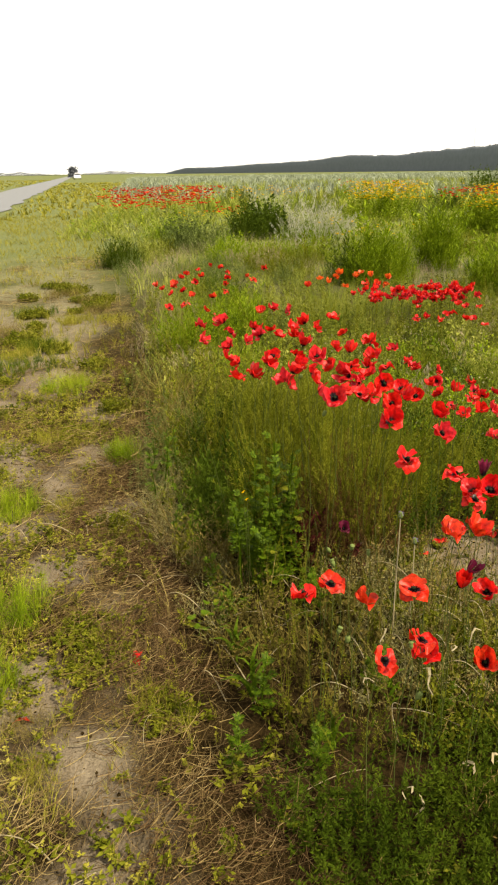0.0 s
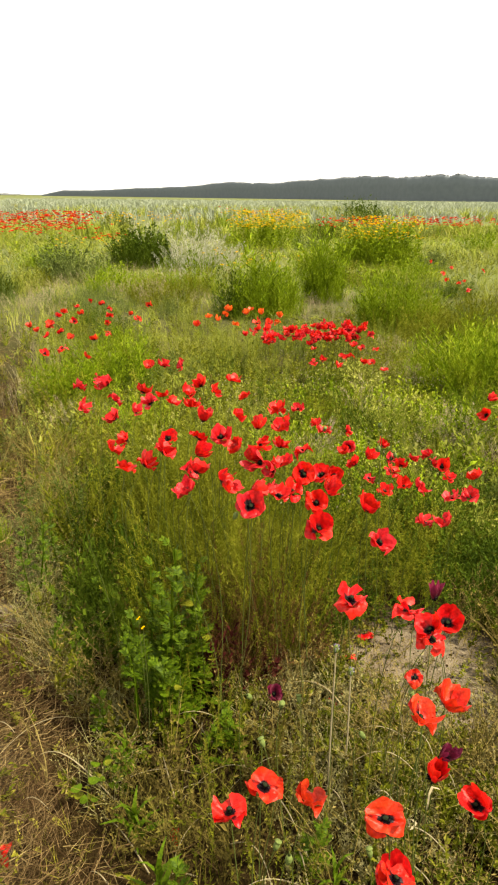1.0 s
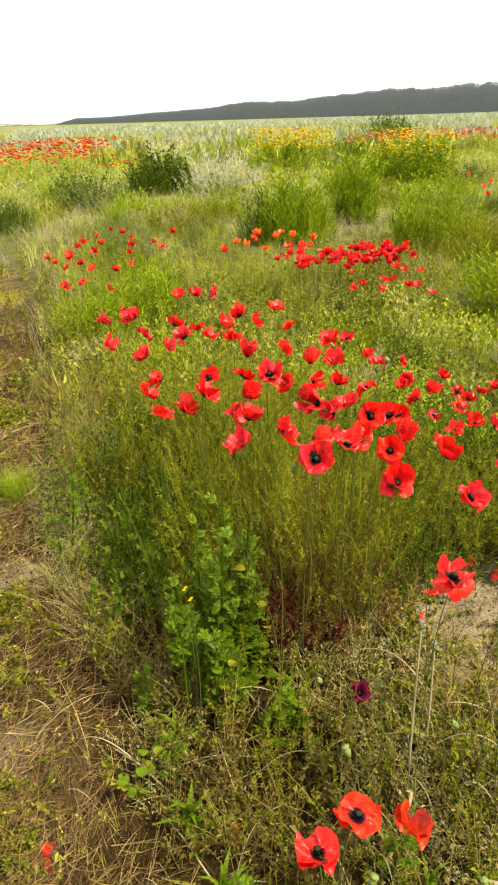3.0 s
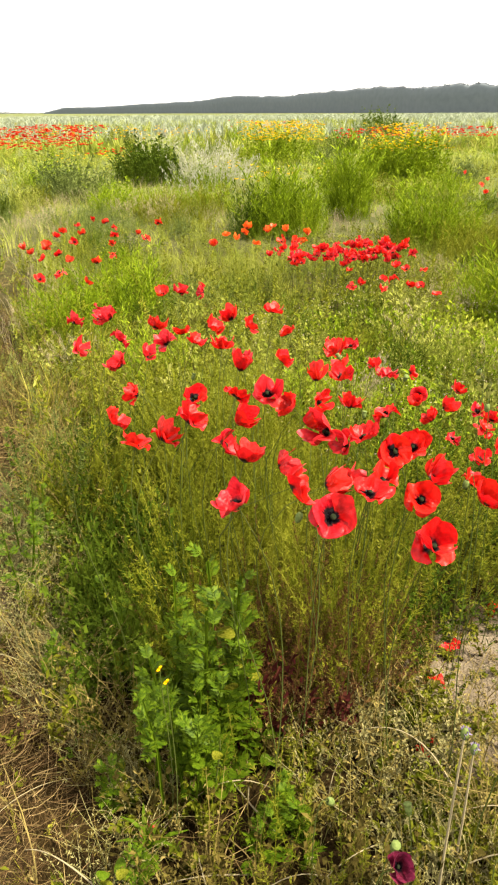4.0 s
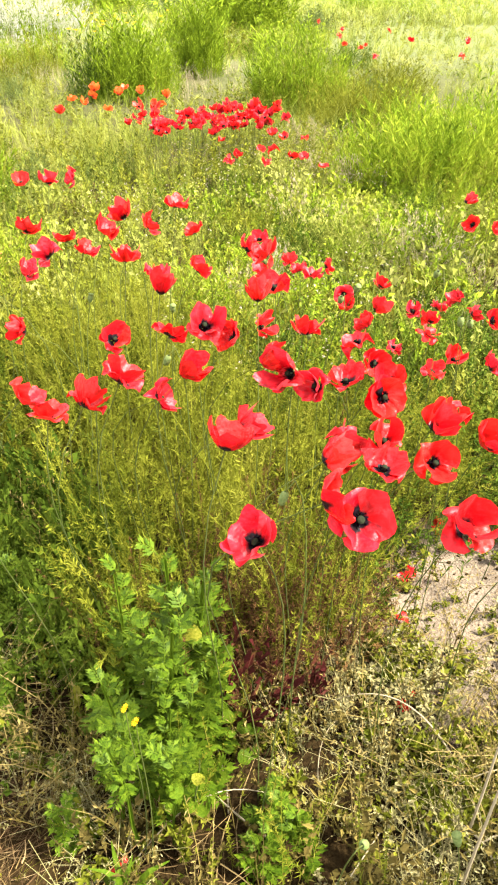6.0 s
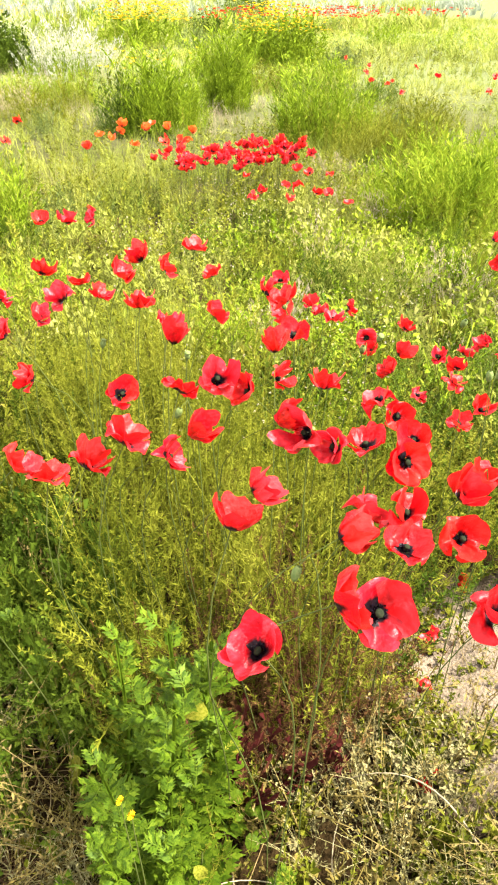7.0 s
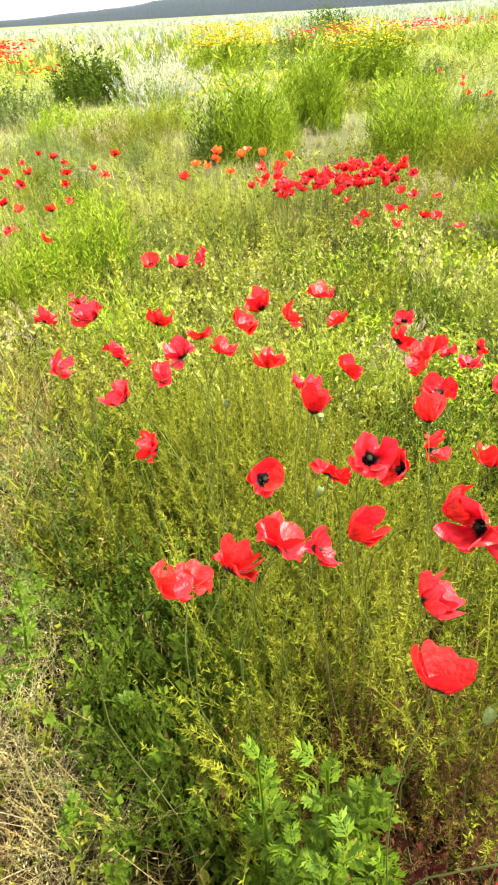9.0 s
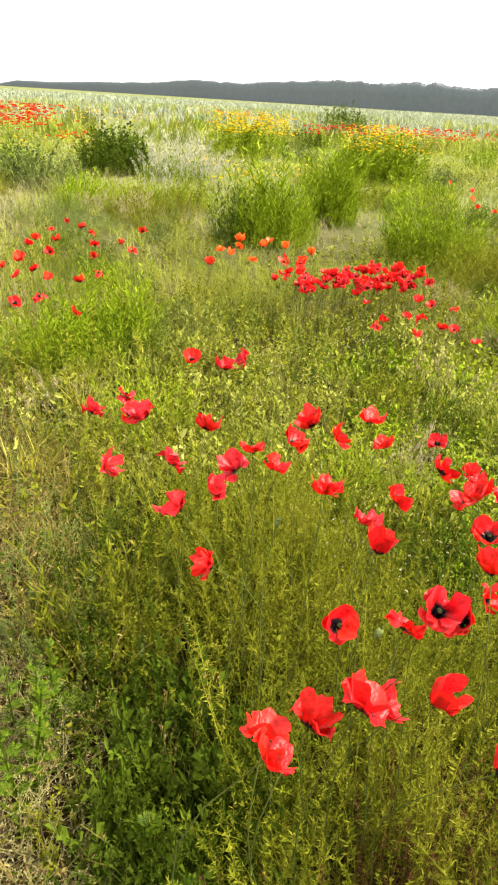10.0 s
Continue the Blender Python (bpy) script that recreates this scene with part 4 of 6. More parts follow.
HEAD = mesh_of("flower_head", *merge([leaflets(np.zeros((12, 3)), np.stack([np.cos(np.arange(12) * 0.524), np.sin(np.arange(12) * 0.524), np.full(12, 0.25)], 1), 0.007, 0.004),
                                      leaflets(np.zeros((14, 3)), unit(R.normal(size=(14, 3)) + np.array([0, 0, 1.2])), 0.003, 0.003)]), YELLOW)
for x, y, z in ((-0.02, 1.895, 0.40), (-0.01, 1.885, 0.38)):
    fl = tagged(new("yellow_flower"), "small yellow flower head above a leafy weed", "flower", "yellow flower heads")
    fl.location = (x, y, float(gz(np.array(x), np.array(y))) - 0.003)
    child("stem", stem_mesh(Vector((0, 0, 0)), Vector((0.004, 0, z)), Vector((0, 0, 1)), 0.0008), fl)
    child("flower_head", HEAD, fl, Matrix.Translation((0.004, 0, z)) @ Euler((R.normal(0, 0.3), R.normal(0, 0.3), 0)).to_matrix().to_4x4())

CURLED = [mesh_of("dead_leaf", *ribbon([(0, 0, 0), (0.25, 0.1 * s, 0.12), (0.5, 0.02, -0.05), (0.7, -0.15 * s, -0.35), (0.75, 0.05 * s, -0.7)], 0.13, 0.3, np.array([0.3, 0.8 * s, 0.4])), TAN) for s in (-1, 1, 0.6)]
for x, y, z in ((0.33, 1.02, 0.24), (0.30, 1.05, 0.20), (0.36, 1.04, 0.16), (0.47, 1.08, 0.22), (0.52, 1.12, 0.2), (0.27, 1.30, 0.3), (0.42, 1.35, 0.3), (0.50, 1.40, 0.32), (0.60, 1.5, 0.3), (0.36, 1.55, 0.25)):
    dl = tagged(new("dead_leaf", CURLED[int(R.integers(0, 3))]), "curled pale dead leaf caught in the weeds", "leaf", "dead leaves in the weeds")
    dl.matrix_basis = Matrix.Translation((x, y, z * 0.6)) @ Euler((R.normal(0, 0.3), R.normal(0, 0.3), R.uniform(0, 6))).to_matrix().to_4x4() @ Matrix.Scale(R.uniform(0.04, 0.07), 4)

DISC = []
for k in range(3):
    a = np.arange(10) / 10 * 6.283
    rim = np.stack([0.5 + 0.5 * np.cos(a) * (1 - 0.12 * np.sin(a) ** 2), (0.36 + 0.05 * k) * np.sin(a), 0.10 * np.cos(2 * a) + R.normal(0, 0.02, 10)], 1)
    DISC.append(mesh_of("leaf", np.concatenate([[(0.5, 0, -0.03)], rim]), [(0, i + 1, (i + 1) % 10 + 1) for i in range(10)], LUSH if k < 2 else CRESS, True))


def round_leaved_weed(x, y, h, leaves, size):
    """A thin stem with oval stalked leaves."""
    thing = tagged(new("round_leaved_weed"), "weed with smooth oval green leaves on a thin stem", "weed", "round-leaved weeds")
    thing.location = (x, y, float(gz(np.array(x), np.array(y))) - 0.003)
    child("stem", stem_mesh(Vector((0, 0, 0)), Vector((R.normal(0, 0.02), R.normal(0, 0.02), h)), Vector((0, 0, 1)), 0.0013), thing)
    for i in range(leaves):
        u = 0.35 + 0.65 * i / leaves
        turn = Matrix.Rotation(i * 2.4 + R.uniform(-0.4, 0.4), 4, "Z") @ Matrix.Rotation(R.uniform(-0.5, 0.25), 4, "Y")
        child("leaf", DISC[int(R.integers(0, 3))], thing, Matrix.Translation((0, 0, u * h)) @ turn @ Matrix.Translation((0.008, 0, 0)) @ Matrix.Scale(size * R.uniform(0.7, 1.2), 4))


for x, y, h, n_, s_ in ((0.115, 2.05, 0.40, 9, 0.034), (0.135, 2.03, 0.30, 7, 0.032), (0.155, 2.04, 0.22, 6, 0.032), (0.17, 1.98, 0.16, 6, 0.030), (0.06, 1.90, 0.22, 6, 0.028), (-0.11, 1.76, 0.13, 6, 0.024), (-0.15, 1.72, 0.12, 6, 0.024), (0.20, 1.84, 0.14, 7, 0.022)):
    round_leaved_weed(x, y, h, n_, s_)


def dry_stalk(x, y, length, heading, up, sag, r=0.0013):
    """A long bent dead stalk lying over the weeds, its foot on the soil."""
    z0 = float(gz(np.array(x), np.array(y)))
    v, f, k, m = [], [], 5, 12
    for j in range(m):
        t = j / (m - 1)
        c = (math.cos(heading + sag * t) * length * t, math.sin(heading + sag * t) * length * t, up * math.sin(2.6 * t) + 0.004)
        for i in range(k):
            v.append((c[0] + r * (1.2 - 0.7 * t) * math.cos(i * 1.2566), c[1] + r * (1.2 - 0.7 * t) * math.sin(i * 1.2566), c[2] + r * (1.2 - 0.7 * t) * math.sin(i * 1.2566 + 1.5)))
    for j in range(m - 1):
        for i in range(k):
            p_, q_ = j * k + i, j * k + (i + 1) % k
            f += [(p_, q_, q_ + k), (p_, q_ + k, p_ + k)]
    ob = tagged(new("dry_stalk", mesh_of("dry_stalk", v, f, TAN, True)), "long bent pale dead stalk lying over the weeds", "stalk", "dead stalks over the weeds")
    ob.location = (x, y, z0)


for i in range(34):
    dry_stalk(R.uniform(-0.15, 0.72), R.uniform(1.36, 1.92), R.uniform(0.10, 0.26), R.uniform(0, 6.283), R.uniform(0.04, 0.11), R.uniform(-0.6, 0.6))
for i in range(26):
    y = R.uniform(0.9, 2.6)
    dry_stalk(float(np.interp(y, EDGE_Y, EDGE_X)) - R.uniform(-0.05, 0.5), y, R.uniform(0.08, 0.22), R.uniform(0, 6.283), R.uniform(0.01, 0.05), R.uniform(-0.5, 0.5))

# grey dead wood at the foot of the clump
stick = tagged(new("dead_stick"), "grey weathered stick lying at the clump's foot", "stick")
stick.matrix_basis = Matrix.Translation((0.43, 2.235, 0.012)) @ Matrix.Rotation(radians(-36), 4, "Z")
BARK = plain_material("grey_dead_wood", (0.16, 0.12, 0.11), (0.30, 0.25, 0.23), 60, 0.9, 0, 0.5, 0.1)
child("shaft", mesh_of("shaft", *(lambda m: (np.array([(l, r_ * math.cos(i * 1.0472), 0.006 * math.sin(9 * l + 1) + r_ * math.sin(i * 1.0472)) for l, r_ in m for i in range(6)]), np.array([t for j in range(len(m) - 1) for i in range(6) for t in ((6 * j + i, 6 * j + (i + 1) % 6, 6 * j + 6 + (i + 1) % 6), (6 * j + i, 6 * j + 6 + (i + 1) % 6, 6 * j + 6 + i))])))([(-0.075, 0.002), (-0.07, 0.007), (-0.03, 0.009), (0.01, 0.007), (0.05, 0.0055), (0.08, 0.003), (0.083, 0.0)]), BARK, True), stick)
child("twig", stem_mesh(Vector((0.0, 0.0, 0.0)), Vector((0.05, 0.035, 0.02)), Vector((0.6, 0.5, 0.3)), 0.002), stick)

# violet thistle heads on pale stalks
VIOLET = plain_material("violet_florets", (0.12, 0.09, 0.17), (0.20, 0.16, 0.27), 300, 0.8, 0, 0.2, 0.1)
FLORETS = mesh_of("flower_head", *leaflets(np.zeros((26, 3)), unit(R.normal(size=(26, 3)) + np.array([0, 0, 1.1])), 0.011, 0.004), VIOLET)
for x, y, z in ((0.41, 1.67, 0.42), (0.47, 1.74, 0.30)):
    th_ = tagged(new("thistle"), "small violet thistle head on a pale dry stalk", "thistle", "thistles among the weeds")
    th_.location = (x, y, float(gz(np.array(x), np.array(y))) - 0.003)
    stalk_ = stem_mesh(Vector((0, 0, 0)), Vector((0, 0, z)), Vector((0, 0, 1)), 0.0020)
    stalk_.materials[0] = TAN
    child("stem", stalk_, th_)
    child("calyx", BUD, th_, Matrix.Translation((0, 0, z - 0.012)), "pale green scaly cup")
    child("flower_head", FLORETS, th_, Matrix.Translation((0, 0, z)), "violet florets")

# mixed green mass beside the clump, gaps coloured dark for shade, low towards the strip
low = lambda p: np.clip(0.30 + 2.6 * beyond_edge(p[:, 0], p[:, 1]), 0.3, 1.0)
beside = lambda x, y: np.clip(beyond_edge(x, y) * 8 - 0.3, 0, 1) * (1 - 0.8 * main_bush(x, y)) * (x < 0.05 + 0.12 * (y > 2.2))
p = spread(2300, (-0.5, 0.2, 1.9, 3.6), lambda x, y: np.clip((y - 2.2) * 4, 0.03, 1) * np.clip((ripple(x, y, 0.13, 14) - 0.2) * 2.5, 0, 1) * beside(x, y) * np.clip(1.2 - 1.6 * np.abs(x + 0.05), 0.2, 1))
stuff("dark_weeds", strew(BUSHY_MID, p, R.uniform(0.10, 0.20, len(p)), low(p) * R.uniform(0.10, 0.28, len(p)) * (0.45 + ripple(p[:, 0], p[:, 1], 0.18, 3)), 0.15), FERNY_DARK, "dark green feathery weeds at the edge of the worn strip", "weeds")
p = spread(1100, (-0.35, 0.1, 2.05, 2.9), lambda x, y: blob(x, y, -0.08, 2.45, 0.16, 0.36, 0.6) * np.clip((ripple(x, y, 0.08, 44) - 0.3) * 3, 0, 1))
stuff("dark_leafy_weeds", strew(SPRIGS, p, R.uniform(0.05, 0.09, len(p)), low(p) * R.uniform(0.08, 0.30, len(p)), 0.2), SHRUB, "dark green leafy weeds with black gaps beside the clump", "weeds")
# stalks stand where a dark gap shows, its shade put into their colour
p = spread(900, (-0.35, 0.2, 2.15, 3.0), lambda x, y: blob(x, y, -0.06, 2.5, 0.20, 0.34))
stuff("dark_weeds", strew(FEATHERS, p, 0.3, R.uniform(0.10, 0.24, len(p)), 0.12), SHRUB, "feathery stalks coloured dark green for the shaded gap beside the poppy clump", "weeds")
p = spread(900, (-0.42, 0.15, 1.45, 2.1), lambda x, y: np.clip(beyond_edge(x, y) * 8 + 0.3, 0, 1) * (1 - 0.8 * blob(x, y, 0.06, 1.92, 0.16, 0.26)) * np.clip((ripple(x, y, 0.15, 3) - 0.15) * 2, 0, 1))
stuff("dry_weeds", strew(DRY, p, R.uniform(0.08, 0.18, len(p)), R.uniform(0.06, 0.20, len(p)), 0.25), BROWNWEED, "dry brownish weeds before the leafy weeds", "weeds")
p = spread(2600, (-0.7, 0.2, 1.75, 5.2), lambda x, y: np.clip(0.25 + 3 * beyond_edge(x, y), 0.25, 1) * (1 - 0.6 * blob(x, y, -0.06, 2.4, 0.16, 0.4, 0.5)) * np.clip((ripple(x, y, 0.16, 5) - 0.3) * 2.5, 0, 1) * np.clip(beyond_edge(x, y) * 8 + 0.2, 0, 1) * (1 - 0.8 * main_bush(x, y)) * (x < 0.05 + 0.12 * (y > 2.2)))
stuff("mixed_weeds", strew(SPRIGS, p, R.uniform(0.05, 0.09, len(p)), low(p) * R.uniform(0.06, 0.20, len(p)), 0.2), CRESS, "mixed olive weeds beside the worn strip", "weeds")
p = spread(1000, (-0.6, 0.1, 2.3, 4.2), lambda x, y: np.clip((ripple(x, y, 0.2, 27) - 0.45) * 4, 0, 1) * beside(x, y))
stuff("light_weeds", strew(BUSHY, p, R.uniform(0.10, 0.18, len(p)), low(p) * R.uniform(0.10, 0.26, len(p)), 0.18), FERNY, "light green feathery weeds beside the worn strip", "weeds")
p = spread(700, (-0.6, -0.05, 2.0, 4.4), lambda x, y: np.clip(beyond_edge(x, y) * 8, 0, 1) * np.clip((ripple(x, y, 0.22, 41) - 0.5) * 5, 0, 1) * (1 - main_bush(x, y)))
stuff("dry_weeds", strew(DRY, p, R.uniform(0.10, 0.22, len(p)), R.uniform(0.14, 0.30, len(p)), 0.25), DRYWEED, "dry yellowish weeds in patches beside the clump", "weeds")
p = spread(420, (-0.75, 0.05, 1.7, 5.0), lambda x, y: np.clip(1.1 - 4 * np.abs(beyond_edge(x, y) - 0.1), 0, 1))
stuff("dry_weeds", strew(DRY, p, R.uniform(0.10, 0.2, len(p)), R.uniform(0.12, 0.30, len(p)), 0.25), DRYWEED, "dry yellowish weeds along the strip's edge", "weeds")
p = spread(320, (-0.75, 0.1, 1.7, 4.6), lambda x, y: np.clip(1.1 - 5 * np.abs(beyond_edge(x, y) - 0.12), 0, 1))
stuff("edge_straw", strew(BUNCHES, p + np.array([0, 0, 0.01]), R.uniform(0.12, 0.24, len(p)), R.uniform(0.15, 0.4, len(p)), 0.2), STRAW, "pale straw tangled in the edge weeds", "straw")

p = spread(3200, (-0.62, 0.0, 1.5, 3.1), lambda x, y: np.clip(beyond_edge(x, y) * 8 + 0.4, 0, 1) * np.clip(1.5 - 5 * beyond_edge(x, y), 0, 1) * np.clip((ripple(x, y, 0.12, 71) - 0.3) * 3, 0, 1))
stuff("pale_weeds", strew(DRY, p, R.uniform(0.08, 0.15, len(p)), R.uniform(0.05, 0.16, len(p)), 0.3), PALEWEED, "pale dry weeds between the strip and the leafy weeds", "weeds")

# low weeds over the whole planted side
planted = lambda x, y: np.clip(beyond_edge(x, y) * 6 + 0.35, 0, 1) * (1 - 0.93 * sand_map(x, y)) * (1 - 0.22 * blob(x, y, 0.20, 1.80, 0.24, 0.22, 0.5))
p = spread(11000, (-0.6, 1.6, 0.7, 2.4), lambda x, y: planted(x, y) * (1 - 0.7 * blob(x, y, 0.10, 1.58, 0.34, 0.22, 0.6)) * (1 - 0.7 * blob(x, y, 0.06, 1.92, 0.16, 0.26)) * np.clip((y - 1.15) * 2.2, 0.06, 1) * np.clip((ripple(x, y, 0.10, 4) - 0.40) * 3.5, 0.10, 1))
brownish = R.uniform(0, 1, len(p)) < 0.8 * blob(p[:, 0], p[:, 1], 0.10, 1.62, 0.42, 0.42, 0.5)
for w, mat_, lab in ((~brownish, CRESS, "low small-leaved green weeds over the soil"), (brownish, BROWNWEED, "low brownish weeds before the leafy weeds")):
    q = p[w]
    stuff("low_weeds", strew(SPRIGS, q, R.uniform(0.04, 0.08, len(q)), R.uniform(0.04, 0.13, len(q)) * (0.5 + ripple(q[:, 0], q[:, 1], 0.2, 4)), 0.25), mat_, lab, "weeds")
p = spread(4200, (-0.5, 1.6, 0.7, 2.4), lambda x, y: planted(x, y) * (1 - 0.6 * blob(x, y, 0.10, 1.58, 0.34, 0.22, 0.6)) * (1 - 0.8 * blob(x, y, 0.06, 1.92, 0.16, 0.26)) * np.clip((y - 1.27) * 3, 0.03, 1) * np.clip((ripple(x, y, 0.14, 7) - 0.35) * 3, 0, 1))
brownish = R.uniform(0, 1, len(p)) < 0.75 * blob(p[:, 0], p[:, 1], 0.10, 1.65, 0.42, 0.42, 0.5)
for w, mat_, lab in ((~brownish, DRYWEED, "dry yellowish weeds with seed heads"), (brownish, BROWNWEED, "dry brownish weeds with seed heads")):
    q = p[w]
    stuff("dry_weeds", strew(DRY, q, R.uniform(0.10, 0.22, len(q)), R.uniform(0.10, 0.26, len(q)), 0.2), mat_, lab, "weeds")
p = spread(1500, (0.55, 1.6, 1.1, 2.2), lambda x, y: planted(x, y) * np.clip((x - 0.5 - 0.3 * np.abs(y - 1.6)) * 5, 0, 1))
stuff("dry_weeds", strew(DRY, p, R.uniform(0.08, 0.16, len(p)), R.uniform(0.06, 0.20, len(p)), 0.25), DRYWEED, "dry yellowish weeds in front of the sandy patch", "weeds")
p = spread(2600, (0.18, 1.3, 1.35, 2.15), lambda x, y: planted(x, y) * np.clip((x - 0.22) * 4, 0, 1) * np.clip((y - 1.4) * 4, 0, 1) * np.clip((ripple(x, y, 0.12, 17) - 0.25) * 3, 0.1, 1))
stuff("pale_weeds", strew(DRY, p, R.uniform(0.06, 0.13, len(p)), R.uniform(0.05, 0.17, len(p)), 0.3), PALEWEED, "pale dry small-leaved weeds before the sandy patch", "weeds")
p = spread(2400, (0.18, 1.3, 1.4, 2.15), lambda x, y: planted(x, y) * np.clip((x - 0.22) * 4, 0, 1) * np.clip((ripple(x, y, 0.12, 18) - 0.3) * 3, 0.1, 1))
stuff("pale_weeds", strew(SPRIGS, p, R.uniform(0.03, 0.06, len(p)), R.uniform(0.03, 0.10, len(p)), 0.3), PALEWEED, "pale low weeds before the sandy patch", "weeds")
p = spread(800, (0.05, 1.5, 0.95, 2.0), lambda x, y: planted(x, y) * np.clip((ripple(x, y, 0.15, 8) - 0.3) * 3, 0, 1) * (1 - blob(x, y, 0.66, 1.98, 0.34, 0.42)))
p = p[R.uniform(0, 1, len(p)) < np.clip((p[:, 1] - 1.1) * 3, 0.06, 1)]
stuff("thin_stalks", strew(FEATHERS, p, 0.28, R.uniform(0.16, 0.34, len(p)), 0.15), CRESS, "thin upright stalks among the front poppies", "stalks")

# shade low among the front poppies is put into this dark leaf colour
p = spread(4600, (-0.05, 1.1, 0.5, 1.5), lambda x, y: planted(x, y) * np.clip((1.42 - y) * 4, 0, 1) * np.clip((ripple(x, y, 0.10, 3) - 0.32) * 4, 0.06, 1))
stuff("dark_weeds", strew(BUSHY_MID, p, R.uniform(0.07, 0.13, len(p)), R.uniform(0.04, 0.18, len(p)), 0.25), FERNY_DARK, "fine-leaved weeds coloured dark green for the shade under the poppies", "weeds")
CLODS = [lump((0, 0, 0.3), 1.0, 0.7, 5, 3) for _ in range(5)]
p = spread(6000, (-1.4, 1.3, 0.6, 3.2), lambda x, y: np.clip(sand_map(x, y) * 1.2 - 0.1, 0, 1))
stuff("soil_clods", strew(CLODS, p, R.uniform(0.001, 0.0075, len(p)) * R.uniform(0.4, 1.0, len(p)), None, 0.1), SOIL, "small clods and stones on the bare soil", "stones")
p = spread(900, (0.35, 1.4, 1.7, 2.6), lambda x, y: blob(x, y, 0.82, 2.1, 0.38, 0.36) * np.clip((ripple(x, y, 0.09, 5) - 0.35) * 4, 0.05, 1))
stuff("sand_weeds", strew(SPRIGS, p, R.uniform(0.02, 0.05, len(p)), R.uniform(0.015, 0.04, len(p)), 0.3), CRESS, "sparse tiny weeds on the sandy patch", "weeds")
p = spread(260, (0.4, 1.15, 1.75, 2.55), lambda x, y: blob(x, y, 0.82, 2.1, 0.38, 0.36))
stuff("sand_litter", strew(BUNCHES, p, R.uniform(0.03, 0.09, len(p)), R.uniform(0.03, 0.08, len(p)), 0.1), STRAW, "bits of straw and dead stalks on the sandy patch", "straw")
# worn strip: straw, short grass
strip = lambda x, y: np.clip(-beyond_edge(x, y) * 5 + 0.6, 0, 1)
p = spread(5600, (-1.5, 0.35, 0.6, 3.6), lambda x, y: strip(x, y) * np.clip(-beyond_edge(x, y) * 3.5 + 0.25 * (y - 0.9), 0.12, 1) * (0.06 + 0.94 * (1 - sand_map(x, y))) * np.clip(1.25 - 0.5 * np.abs(beyond_edge(x, y) + 0.25), 0.3, 1))
stuff("straw", strew(BUNCHES, p, R.uniform(0.05, 0.13, len(p)), R.uniform(0.10, 0.32, len(p)), 0.15), STRAW, "tangled brown and yellow straw on the worn strip", "straw")
p = spread(4200, (-0.75, 0.4, 0.6, 3.2), lambda x, y: np.clip(1.3 - 4 * np.abs(beyond_edge(x, y) + 0.12), 0, 1) * np.clip((ripple(x, y, 0.2, 2) - 0.2) * 2.5, 0.1, 1))
stuff("brown_straw", strew(BUNCHES, p, R.uniform(0.05, 0.12, len(p)), R.uniform(0.12, 0.42, len(p)), 0.2), BROWN_STRAW, "tangled dark brown dead stalks along the strip's edge", "straw")
p = spread(4200, (-3.6, -0.2, 3.4, 12), lambda x, y: strip(x, y) * (1 - 0.9 * sand_map(x, y)) * np.clip((ripple(x, y, 0.4, 3) - 0.3) * 2.5, 0.1, 1))
stuff("far_straw", strew(BUNCHES, p, R.uniform(0.15, 0.34, len(p)), R.uniform(0.12, 0.3, len(p)), 0.1), STRAW, "dry straw along the worn strip", "straw")
p = spread(14000, (-2.2, 0.2, -0.8, 5.2), lambda x, y: strip(x, y) * np.clip((y + 0.8) * 0.8, 0, 1) * (1 - 0.8 * sand_map(x, y)) * np.clip((ripple(x, y, 0.17, 9) - 0.22) * 4, 0.2, 1) * np.clip(-beyond_edge(x, y) * 2.2, 0.15, 1))
stuff("short_grass", strew(SHORT_TUFTS, p, R.uniform(0.035, 0.09, len(p)), R.uniform(0.02, 0.08, len(p)), 0.3), YOUNG, "short yellow-green grass on the worn strip", "grass")
p = spread(10000, (-8, -0.5, 4.5, 24), lambda x, y: strip(x, y) * (x > ROAD_X0 + ROAD_SLOPE * y + 0.3) * np.clip((ripple(x, y, 0.6, 9) - 0.22) * 2.4, 0.1, 1))
stuff("verge_grass", strew(SHORT_TUFTS, p, R.uniform(0.10, 0.22, len(p)), R.uniform(0.06, 0.18, len(p)), 0.25), YOUNG, "short yellow-green grass between the strip and the road", "grass")
for x, y, r_ in ((-2.15, 6.9, 0.22), (-1.69, 5.49, 0.20), (-1.66, 4.84, 0.24), (-0.75, 1.81, 0.12), (-1.0, 2.55, 0.12), (-1.2, 4.3, 0.15), (-0.72, 1.45, 0.10), (-0.62, 3.1, 0.08)):
    q = spread(150, (x - r_, x + r_, y - r_, y + r_), lambda a, b: blob(a, b, x, y, r_, r_))
    dark = y > 4.6
    tagged(new("grass_tuft", mesh_of("grass_tuft", *strew(TUFTS, q, 0.12, R.uniform(0.06, 0.15, len(q)), 0.3), SHRUB if dark else GRASS)), "dark green grass tuft on the worn strip" if dark else "fresh green grass tuft on the worn strip", "grass tuft", "grass tufts on the strip")
p = spread(1500, (-1.3, 0.3, 0.6, 3.4), lambda x, y: strip(x, y))
stuff("fine_litter", strew(BUNCHES, p, R.uniform(0.03, 0.07, len(p)), R.uniform(0.04, 0.12, len(p)), 0.15), STRAW, "short broken bits of straw over the worn strip", "straw")
